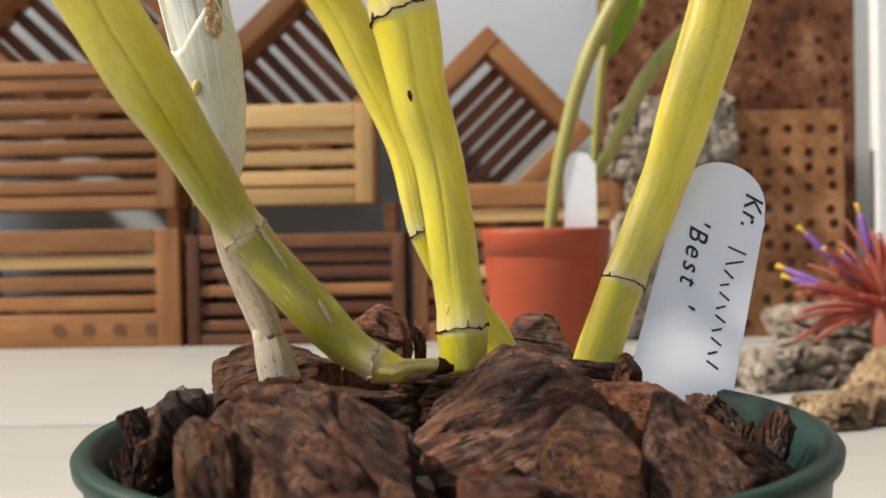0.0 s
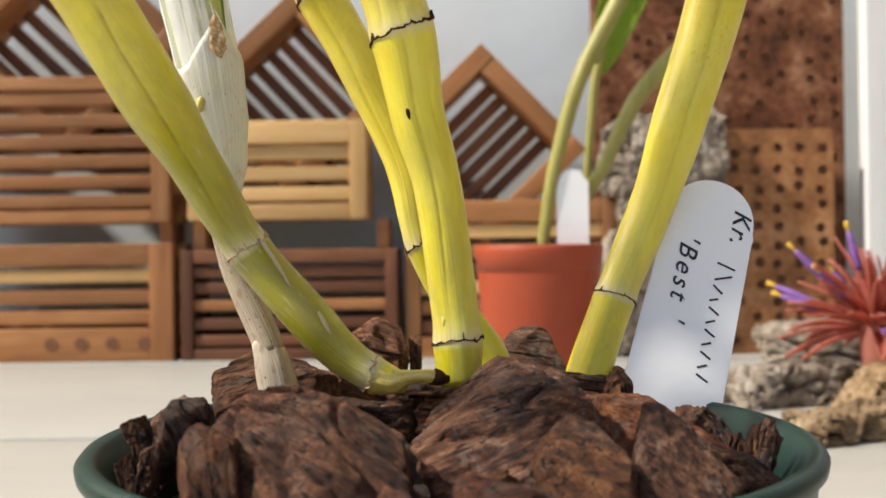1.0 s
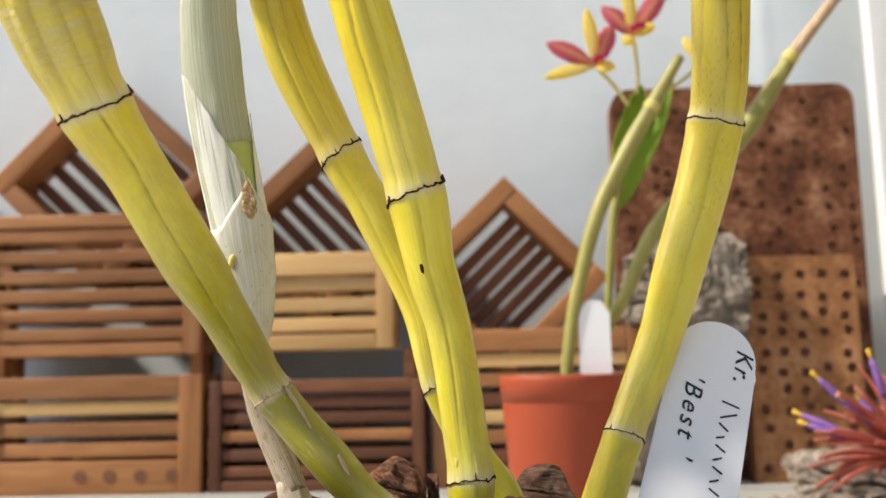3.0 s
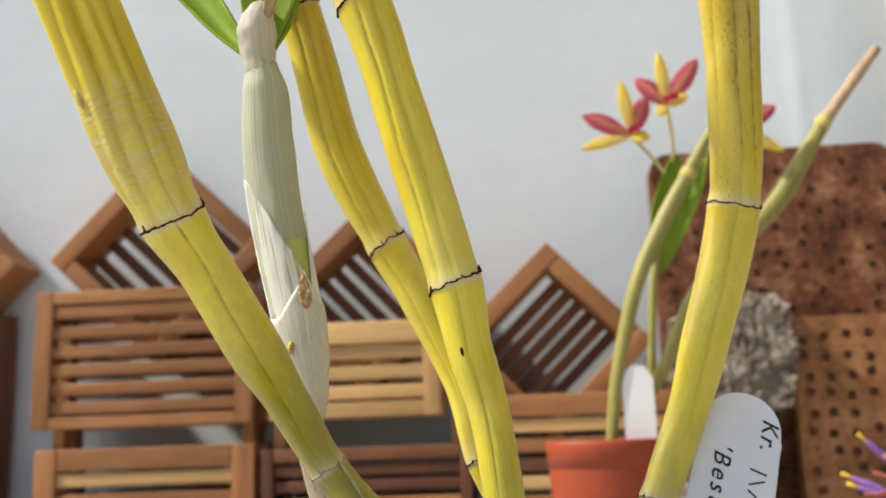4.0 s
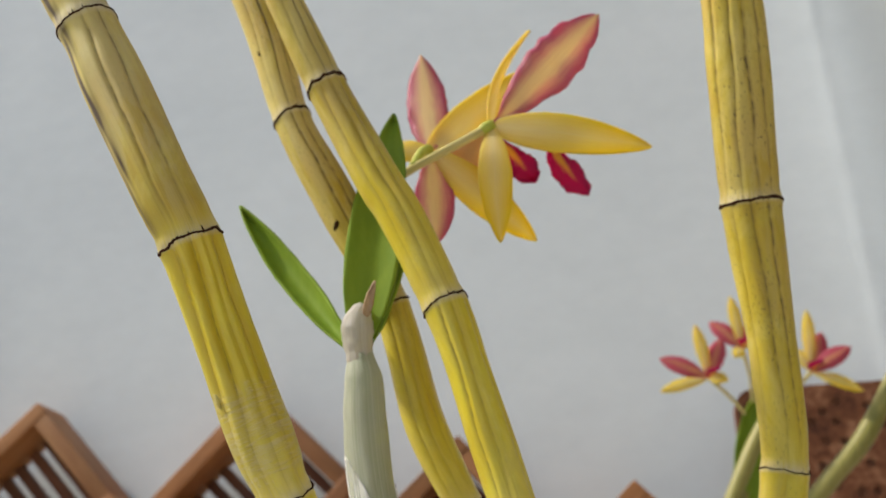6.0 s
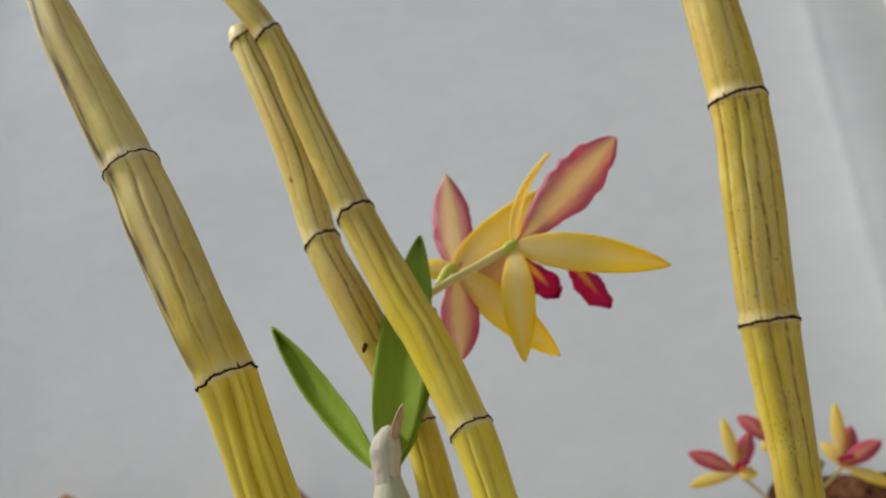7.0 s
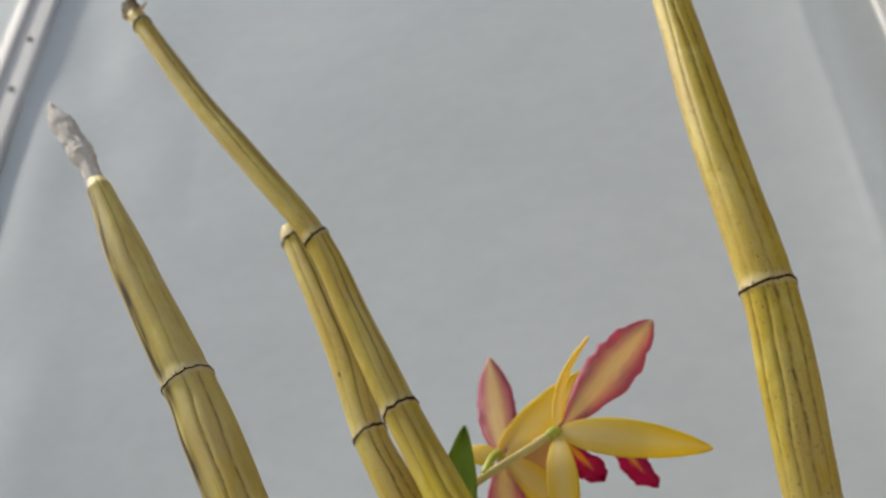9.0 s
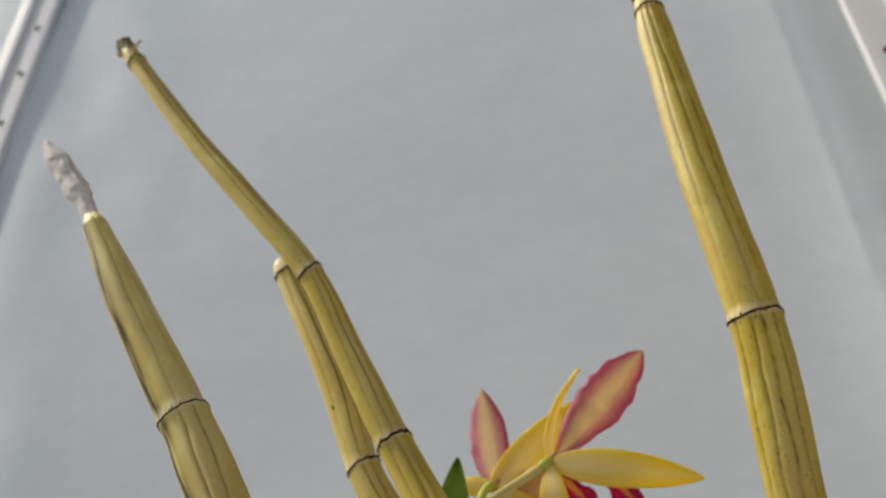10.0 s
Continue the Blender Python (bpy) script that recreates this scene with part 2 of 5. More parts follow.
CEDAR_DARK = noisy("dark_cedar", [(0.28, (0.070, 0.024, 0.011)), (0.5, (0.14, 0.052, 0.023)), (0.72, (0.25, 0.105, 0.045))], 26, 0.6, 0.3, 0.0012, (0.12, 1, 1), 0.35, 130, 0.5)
CEDAR_PALE = noisy("pale_cedar", [(0.28, (0.40, 0.22, 0.075)), (0.5, (0.56, 0.34, 0.135)), (0.72, (0.68, 0.46, 0.22))], 26, 0.6, 0.3, 0.0012, (0.12, 1, 1), 0.35, 130, 0.35)
ADDED_WALL = noisy("added_wall", [(0.3, (0.10, 0.075, 0.055)), (0.7, (0.20, 0.15, 0.11))], 8, 0.8, 0.3, 0.002, (1, 0.1, 1), 0.3, 60)
CONCRETE = noisy("concrete", [(0.3, (0.30, 0.29, 0.27)), (0.7, (0.42, 0.41, 0.38))], 3, 0.9, 0.4, 0.004, (1, 1, 1), 0.3, 60)
TERRACOTTA = noisy("terracotta_plastic", [(0.3, (0.30, 0.048, 0.016)), (0.7, (0.36, 0.064, 0.024))], 20, 0.5, 0.05, 0.0005)
GREEN_CANE = noisy("green_cane", [(0.3, (0.21, 0.205, 0.042)), (0.7, (0.37, 0.325, 0.095))], 90, 0.45, 0.2, 0.0006, (1, 1, 0.2))
LEAF = noisy("leaf", [(0.3, (0.145, 0.245, 0.016)), (0.7, (0.25, 0.36, 0.036))], 60, 0.66, 0.15, 0.0005, (1, 1, 0.3), 0.2, 500, sss=0.1)
PANEL_RED = noisy("fern_panel_red", [(0.38, (0.066, 0.025, 0.014)), (0.5, (0.165, 0.063, 0.029)), (0.62, (0.34, 0.175, 0.095))], 22, 0.85, 0.7, 0.003, (1, 1, 1), 0.2, 140)
PANEL_TAN = noisy("cork_panel_tan", [(0.38, (0.20, 0.085, 0.035)), (0.5, (0.33, 0.150, 0.062)), (0.62, (0.46, 0.24, 0.115))], 24, 0.85, 0.6, 0.002, (1, 1, 1), 0.2, 160)
# tone for holes: part of their inner shade is put into the colour
PANEL_HOLE = noisy("panel_hole", [(0.3, (0.15, 0.066, 0.034)), (0.7, (0.25, 0.115, 0.060))], 80, 0.95)
CORK = noisy("virgin_cork", [(0.36, (0.11, 0.084, 0.062)), (0.5, (0.24, 0.195, 0.150)), (0.64, (0.44, 0.385, 0.315))], 45, 0.9, 0.9, 0.004, (1, 1, 1), 0.2, 220, 0.3)
DRIFT = noisy("driftwood", [(0.36, (0.10, 0.062, 0.034)), (0.5, (0.23, 0.155, 0.085)), (0.64, (0.42, 0.32, 0.20))], 30, 0.85, 0.8, 0.003, (1, 1, 1), 0.2, 180, 0.4)


# ------------------------------------------------------------------ mesh helpers
def mesh_object(name, bm, mat, parent=None, smooth=True):
    me = bpy.data.meshes.new(name)
    bm.to_mesh(me)
    bm.free()
    if smooth:
        me.shade_smooth()
    me.materials.append(mat)
    ob = new(name, me)
    ob.parent = parent
    return ob


def part(name, bm, mat, parent, label="", smooth=True):
    ob = mesh_object(name, bm, mat, parent, smooth)
    return tagged(ob, label) if label else ob


def thing(name, label, category, place=(0, 0, 0), group="", kind=""):
    ob = new(name)
    ob.location = place
    ob.empty_display_size = 0.02
    return tagged(ob, label, category, group, kind)


def box(bm, size, at=(0, 0, 0), turn=None, bevel=0.0):
    made = bmesh.ops.create_cube(bm, size=1.0)["verts"]
    m = Matrix.Translation(at) @ (turn or Matrix()) @ Matrix.Diagonal((*size, 1))
    bmesh.ops.transform(bm, matrix=m, verts=made)
    if bevel:
        edges = list({e for v in made for e in v.link_edges})
        bmesh.ops.bevel(bm, geom=edges, offset=bevel, segments=2, affect="EDGES", profile=0.7)


def smooth_path(rows, step):
    """Catmull-Rom through rows of (x, y, z, radius); returns sampled rows with the length run."""
    pts = [np.array(r[:4], float) for r in rows]
    pts = [2 * pts[0] - pts[1], *pts, 2 * pts[-1] - pts[-2]]
    out, run = [], 0.0
    for i in range(1, len(pts) - 2):
        a, b, c, d = pts[i - 1 : i + 3]
        count = max(2, int(np.linalg.norm(c[:3] - b[:3]) / step))
        for k in range(count + (i == len(pts) - 3)):
            u = k / count
            p = 0.5 * (2 * b + (c - a) * u + (2 * a - 5 * b + 4 * c - d) * u * u + (3 * b - a - 3 * c + d) * u**3)
            p[3] = b[3] + (c[3] - b[3]) * (u * u * (3 - 2 * u))
            if out:
                run += np.linalg.norm(p[:3] - out[-1][0][:3])
            out.append((p, run))
    return out


def frames_along(samples):
    """A steady side and front direction for every sample of a path."""
    places = np.array([p[:3] for p, _ in samples])
    ways = np.gradient(places, axis=0)
    ways /= np.linalg.norm(ways, axis=1)[:, None]
    out = []
    for w in ways:
        side = np.cross((0, 1, 0.0), w)
        side /= np.linalg.norm(side)
        out.append((side, np.cross(side, w), w))
    return out


def tube(samples, segs, shape=None, cap=True):
    """A bmesh tube with a UV map (turn, metres run). shape(turn, index) scales the radius. The seam lies at the back."""
    bm = bmesh.new()
    uv = bm.loops.layers.uv.new("UVMap")
    rings = []
    axes = frames_along(samples)
    for i, ((p, run), (side, front, way)) in enumerate(zip(samples, axes)):
        ring = []
        for k in range(segs):
            a = math.tau * k / segs
            r = p[3] * (shape(k / segs, i) if shape else 1.0)
            ring.append(bm.verts.new(p[:3] + r * (math.sin(a) * side - math.cos(a) * front)))
        rings.append(ring)
    for i in range(len(rings) - 1):
        for k in range(segs):
            f = bm.faces.new((rings[i][k], rings[i][(k + 1) % segs], rings[i + 1][(k + 1) % segs], rings[i + 1][k]))
            for loop, (u, v) in zip(f.loops, ((k, i), (k + 1, i), (k + 1, i + 1), (k, i + 1))):
                loop[uv].uv = (u / segs, samples[v][1])
    if cap:
        bm.faces.new(rings[0][::-1])
        bm.faces.new(rings[-1])
    bmesh.ops.recalc_face_normals(bm, faces=bm.faces)
    return bm


def set_values(ob, name, values):
    layer = ob.data.attributes.new(name, "FLOAT", "POINT")
    layer.data.foreach_set("value", np.asarray(values, np.float32))


# ------------------------------------------------------------------ setting
def build_setting():
    # unseen side walls, added so the flanks of the canes get less light
    for name, x, high in (("added_wall_left", -1.90, 0.95), ("added_wall_right", 1.10, 2.30)):
        bm = bmesh.new()
        box(bm, (0.05, 2.3, high + 0.9), (x, -0.05, (high - 0.9) / 2), bevel=0.004)
        tagged(mesh_object(name, bm, ADDED_WALL, smooth=False), "plain brown side wall, unseen, added to cut light from the side", "wall", kind="structure")
    ground = bmesh.new()
    box(ground, (60, 60, 0.1), (0, 0, -0.95))
    tagged(mesh_object("ground", ground, CONCRETE, smooth=False), "pale concrete ground under the bench", "ground", kind="structure")
    bench = thing("bench", "white painted wooden bench of wide boards", "bench", kind="structure")
    for n, (y0, y1) in enumerate(((-0.62, -0.174), (-0.164, 0.163), (0.173, 0.499), (0.509, 0.835), (0.845, 1.02))):
        bm = bmesh.new()
        box(bm, (2.6, y1 - y0, 0.03), (-0.35, (y0 + y1) / 2, -0.004 - 0.0006 * (n % 2)), bevel=0.0016)
        part("board", bm, BENCH, bench)
    for x in (-1.5, 0.75):
        for y in (-0.5, 0.95):
            bm = bmesh.new()
            box(bm, (0.07, 0.07, 0.881), (x, y, -0.4595), bevel=0.004)
            part("leg", bm, BENCH, bench)
    # hung sheet with soft folds near its two ends
    bm = bmesh.new()
    nx, nz = 460, 200
    grid = []
    for j in range(nz + 1):
        z = -0.02 + 2.9 * j / nz
        row = []
        for i in range(nx + 1):
            x = -1.5 + 2.3 * i / nx
            right, left = max(0.0, (x - 0.16) / 0.24), max(0.0, (-0.72 - x) / 0.4)
            y = 0.985 + 0.004 * math.sin(3.1 * x + 1.3 * z)
            y += min(right, 1.3) * 0.0035 * (math.sin(34 * x + 0.5 * z) + 0.6 * noise.noise((9 * x, 2.2 * z, 3)))
            y += -0.008 * min(left, 1.0) + min(left, 1.3) * 0.0045 * (math.sin(21 * x + 6 * z) + 1.2 * noise.noise((7 * x, 4 * z, 8)))
            y += 0.006 * noise.noise((2.2 * x, 1.2 * z, 0.5))
            y -= 0.0016 * math.exp(-(((x - 0.305) / 0.009) ** 2)) * (0.6 + 1.2 * noise.noise((3 * x, 40 * z, 7)))
            row.append(bm.verts.new((x, y, z)))
        grid.append(row)
    for j in range(nz):
        for i in range(nx):
            bm.faces.new((grid[j][i], grid[j][i + 1], grid[j + 1][i + 1], grid[j + 1][i]))
    sheet = mesh_object("backdrop", bm, SHEET)
    thick = sheet.modifiers.new("thickness", "SOLIDIFY")
    thick.thickness, thick.offset = 0.002, 1
    tagged(sheet, "white fabric sheet hung behind the bench with soft folds", "backdrop", kind="structure")
    for x0, x1, label in ((0.369, 0.458, "white painted wooden upright with screw heads"), (-1.235, -1.135, "white painted wooden upright with screw heads")):
        post = thing("post", label, "post", kind="structure")
        bm = bmesh.new()
        box(bm, (x1 - x0, 0.016, 2.9), ((x0 + x1) / 2, 0.880 if x0 > 0 else 0.959, 1.45), bevel=0.003)
        part("upright", bm, POST, post)
        bm = bmesh.new()
        box(bm, (0.022, 0.008, 2.9), ((x0 + x1) / 2 + (0.02 if x0 > 0 else -0.02), 0.8685 if x0 > 0 else 0.9475, 1.45), bevel=0.003)
        part("strip", bm, POST, post)
        z = 0.06
        while z < 2.6:
            bm = bmesh.new()
            bmesh.ops.create_cone(bm, cap_ends=True, segments=12, radius1=0.006, radius2=0.005, depth=0.005, matrix=Matrix.Translation(((x0 + 0.026) if x0 > 0 else x1 - 0.026, 0.871 if x0 > 0 else 0.950, z)) @ Matrix.Rotation(radians(90), 4, "X"))
            part("screw", bm, NODE, post, "dark screw head")
            z += 0.135 if x0 > 0 else 0.15


# ------------------------------------------------------------------ slatted wooden baskets
def basket(label, width, height, depth, place, rails, slat, mats, turn=0.0, upright=False, recess=0.0, stile=0.016, top=0.018, bottom=0.018, solid=False):
    """A log-built basket seen from its side: stiles, rails, slats, and the same again at its back. place: lower left front corner."""
    b = thing("wooden_basket", label, "basket", place, "slatted wooden baskets")
    b.rotation_euler = (0, radians(turn), 0)
    def bar(name, size, at, mat, grain_up=False):
        bm = bmesh.new()
        if grain_up:
            box(bm, (size[2], size[1], size[0]), bevel=0.0012)
        else:
            box(bm, size, bevel=0.0012)
        ob = part(name, bm, mat, b)
        ob.location = at
        if grain_up:
            ob.rotation_euler = (0, radians(90), 0)
    rng = random.Random(int(width * 9973 + height * 787 + place[0] * 5000))
    for face, y in (("front", 0.008),) if solid else (("front", 0.008), ("back", depth - 0.008)):
        deep, mid = (depth, depth / 2) if solid else (0.016, y)
        for x in (stile / 2, width - stile / 2):
            bar("stile", (stile, deep, height), (x, mid, height / 2), mats[0], True)
        bar("rail", (width - 2 * stile - 0.0006, deep - 0.001, top), (width / 2, mid, height - top / 2), mats[0])
        bar("rail", (width - 2 * stile - 0.0006, deep - 0.001, bottom), (width / 2, mid, bottom / 2), mats[0])
        inner = height - top - bottom
        span = width - 2 * stile
        for k in range(rails):
            mat = mats[1 + k % (len(mats) - 1)] if len(mats) > 1 else mats[0]
            yy = y + recess + rng.uniform(-0.001, 0.001)
            if upright:
                x = stile + span * (k + 1) / (rails + 1)
                bar("slat", (slat, 0.010, inner - 0.0006), (x, yy, bottom + inner / 2), mat, True)
            else:
                z = bottom + inner * (k + 0.5) / rails + rng.uniform(-0.0012, 0.0012)
                bar("slat", (span - 0.0006, 0.010, slat), (width / 2, yy, z), mat)
    for x in () if solid else (0.007, width - 0.007):
        for k in range(3):
            bar("side_slat", (0.012, depth - 0.034, slat), (x, depth / 2, height * (k + 0.5) / 3), mats[0])
    return b


def build_baskets():
    red, dark, pale = CEDAR, CEDAR_DARK, CEDAR_PALE
    first = basket("reddish cedar basket with one pale slat on the bench", 0.212, 0.106, 0.065, (-0.468, 0.86, 0.011), 3, 0.0125, (red, red, red, pale), bottom=0.030, top=0.02, stile=0.021)
    # nearly flush discs for drilled holes; the shade within is only their dark colour
    for x in (-0.366, -0.339, -0.311, -0.282):
        bm = bmesh.new()
        bmesh.ops.create_cone(bm, cap_ends=True, segments=16, radius1=0.0058, radius2=0.0050, depth=0.002, matrix=Matrix.Translation((x + 0.468, 0.0008, 0.0165)) @ Matrix.Rotation(radians(-90), 4, "X"))
        part("hole_disc", bm, PANEL_HOLE, first, "dark disc in place of a drilled hole", False)
    basket("dark brown slatted wooden basket on the bench", 0.195, 0.099, 0.065, (-0.249, 0.86, 0.011), 5, 0.0095, (dark, dark, dark, red), stile=0.011, top=0.012, bottom=0.01)
    basket("brown slatted wooden basket behind the terracotta pot", 0.19, 0.141, 0.06, (-0.047, 0.865, 0.011), 6, 0.012, (red, dark, red, pale), stile=0.013, top=0.02)
    basket("reddish cedar basket stacked on another basket", 0.218, 0.1335, 0.06, (-0.478, 0.868, 0.136), 6, 0.0115, (red, red), stile=0.017, top=0.012, bottom=0.011)
    basket("pale cedar basket stacked on a dark basket", 0.163, 0.090, 0.06, (-0.244, 0.868, 0.137), 3, 0.0125, (pale, pale), stile=0.016, top=0.021, bottom=0.014)
    basket("tall dark slatted basket standing on the bench behind a pale one", 0.187, 0.250, 0.034, (-0.737, 0.932, 0.011), 11, 0.0105, (dark, dark), stile=0.012)
    basket("pale cedar basket stacked on a dark one near the corner", 0.20, 0.125, 0.06, (-0.772, 0.868, 0.135), 5, 0.011, (pale, red), stile=0.018)
    basket("dark brown slatted wooden basket under a pale one", 0.20, 0.109, 0.06, (-0.745, 0.868, 0.011), 4, 0.011, (dark, red), stile=0.018)
    for x0, x1, z0, z1 in ((-0.468, -0.256, 0.117, 0.136), (-0.249, -0.056, 0.110, 0.137), (-0.745, -0.545, 0.12, 0.135)):
        for x in (x0 + 0.012, x1 - 0.012):
            for y in (0.890, 0.914):
                bm = bmesh.new()
                box(bm, (0.011, 0.018, z1 - z0), (x, y, (z0 + z1) / 2), bevel=0.001)
                tagged(mesh_object("spacer_block", bm, CEDAR, smooth=False), "small brown wooden block between stacked baskets", "block", "spacer blocks")
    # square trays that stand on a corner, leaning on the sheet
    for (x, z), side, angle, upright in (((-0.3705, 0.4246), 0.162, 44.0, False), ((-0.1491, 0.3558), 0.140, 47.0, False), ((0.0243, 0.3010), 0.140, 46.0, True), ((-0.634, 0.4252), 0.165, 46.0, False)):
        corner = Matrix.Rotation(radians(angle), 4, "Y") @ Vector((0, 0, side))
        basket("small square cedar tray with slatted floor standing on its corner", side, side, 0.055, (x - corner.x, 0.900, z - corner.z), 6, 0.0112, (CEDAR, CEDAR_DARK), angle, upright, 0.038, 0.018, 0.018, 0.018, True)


build_setting()
build_baskets()


# ------------------------------------------------------------------ mounts, cork and driftwood
def plaque(name, label, x0, x1, z0, z1, y, depth, radius, mat, holes, hole_r, lean):
    """A slab with rounded top corners and bored holes standing on the bench."""
    t = thing(name, label, "panel", (x0, y, z0))
    t.rotation_euler = (radians(-lean), 0, 0)
    w, h = x1 - x0, z1 - z0
    outline = [(0, 0), (w, 0)]
    for cx, cz, a0 in ((w - radius, h - radius, 0), (radius, h - radius, 90)):
        outline += [(cx + radius * math.cos(radians(a0 + k * 15)), cz + radius * math.sin(radians(a0 + k * 15))) for k in range(7)]
    circles, kept = [], []
    for x, z in holes:
        if all((x - a) ** 2 + (z - c) ** 2 > (2.3 * hole_r) ** 2 for a, c in kept) and hole_r * 1.3 < x < w - hole_r * 1.3 and hole_r * 1.3 < z < h - hole_r * 1.3:
            kept.append((x, z))
            circles.append([Vector((x + hole_r * math.cos(math.tau * k / 12), z + hole_r * math.sin(math.tau * k / 12))) for k in range(12)])
    flat = [Vector(p) for p in outline] + [p for c in circles for p in c]
    count = len(outline)
    edges = [(k, (k + 1) % count) for k in range(count)]
    for c in range(len(circles)):
        edges += [(count + 12 * c + k, count + 12 * c + (k + 1) % 12) for k in range(12)]
    points, _, faces, *_ = geometry.delaunay_2d_cdt(flat, edges, [], 1, 1e-7)
    bm = bmesh.new()
    made = [bm.verts.new((p.x, 0, p.y)) for p in points]
    for f in faces:
        mid = sum((points[k] for k in f), Vector((0, 0))) / len(f)
        if all((mid.x - x) ** 2 + (mid.y - z) ** 2 > (hole_r * 0.9) ** 2 for x, z in kept):
            bm.faces.new([made[k] for k in f])
    back = [bm.verts.new((x, depth, z)) for x, z in outline]
    rim = [bm.verts.new((x, 0, z)) for x, z in outline]
    bm.faces.new(back)
    for k in range(count):
        bm.faces.new((rim[k], rim[(k + 1) % count], back[(k + 1) % count], back[k]))
    for c in circles:
        near = [bm.verts.new((p.x, 0, p.y)) for p in c]
        far = [bm.verts.new((p.x, hole_r * 0.9, p.y)) for p in c]
        for k in range(12):
            bm.faces.new((near[k], near[(k + 1) % 12], far[(k + 1) % 12], far[k])).material_index = 1
        bm.faces.new(far).material_index = 1
    bmesh.ops.remove_doubles(bm, verts=bm.verts, dist=1e-6)
    bmesh.ops.recalc_face_normals(bm, faces=bm.faces)
    slab = part("slab", bm, mat, t, smooth=False)
    slab.data.materials.append(PANEL_HOLE)
    return t


def lump(seed, size, cuts=6, rough=0.05, grain=0.35, jitter=0.30):
    """A split block: a box with shifted corners and chipped faces, made finer and worn along its grain (local x)."""
    rng = random.Random(seed)
    bm = bmesh.new()
    for sx in (-1, 1):
        for sy in (-1, 1):
            for sz in (-1, 1):
                q = [s * (1 - rng.uniform(0, jitter * 1.6)) for s in (sx, sy, sz)]
                bm.verts.new([c * d / 2 for c, d in zip(q, size)])
    for _ in range(7):
        v = [rng.uniform(-0.8, 0.8) for _ in range(3)]
        v[rng.randrange(3)] = rng.choice((-1, 1)) * rng.uniform(0.86, 1.06)
        bm.verts.new([c * d / 2 for c, d in zip(v, size)])
    hull = bmesh.ops.convex_hull(bm, **{"input": bm.verts})
    bmesh.ops.delete(bm, geom=list({g for g in hull["geom_interior"] + hull["geom_unused"] if isinstance(g, bmesh.types.BMVert)}), context="VERTS")
    bmesh.ops.triangulate(bm, faces=bm.faces)
    return weather(bm, seed, size, cuts, rough, grain)


def weather(bm, seed, size, cuts, rough, grain, most=9000):
    """Makes a block finer and wears it along its grain (local x)."""
    goal = max(min(size) * 0.045, 0.0003)
    for _ in range(cuts):
        edges = [e for e in bm.edges if e.calc_length() > goal]
        if not edges or len(bm.verts) > most:
            break
        bmesh.ops.subdivide_edges(bm, edges=edges, cuts=1)
        bmesh.ops.triangulate(bm, faces=[f for f in bm.faces if len(f.verts) > 3])
    bmesh.ops.smooth_vert(bm, verts=bm.verts, factor=0.5, use_axis_x=True, use_axis_y=True, use_axis_z=True)
    bm.normal_update()
    s = sum(size) / 3
    off = Vector((seed * 3.7, seed * 1.3, seed * 0.7))
    moves = []
    for v in bm.verts:
        q = Vector((v.co.x * grain, v.co.y, v.co.z)) / s
        d = 0.7 * noise.fractal(q * 1.6 + off, 1.0, 2.0, 2) + 0.40 * noise.fractal(q * 9 + off, 0.8, 2.0, 4)
        where = max(0.0, noise.noise(q * 1.3 + off * 2.1) + 0.25)
        crack = 1 - min(1.0, abs(noise.noise(q * 4.0 + off * 1.7)) * 8)
        fine = 1 - min(1.0, abs(noise.noise(q * 15 + off)) * 4)
        d -= 3.0 * crack * where + 0.55 * fine
        moves.append(v.normal * d * rough * s)
    for v, d in zip(bm.verts, moves):
        v.co += d
    return bm


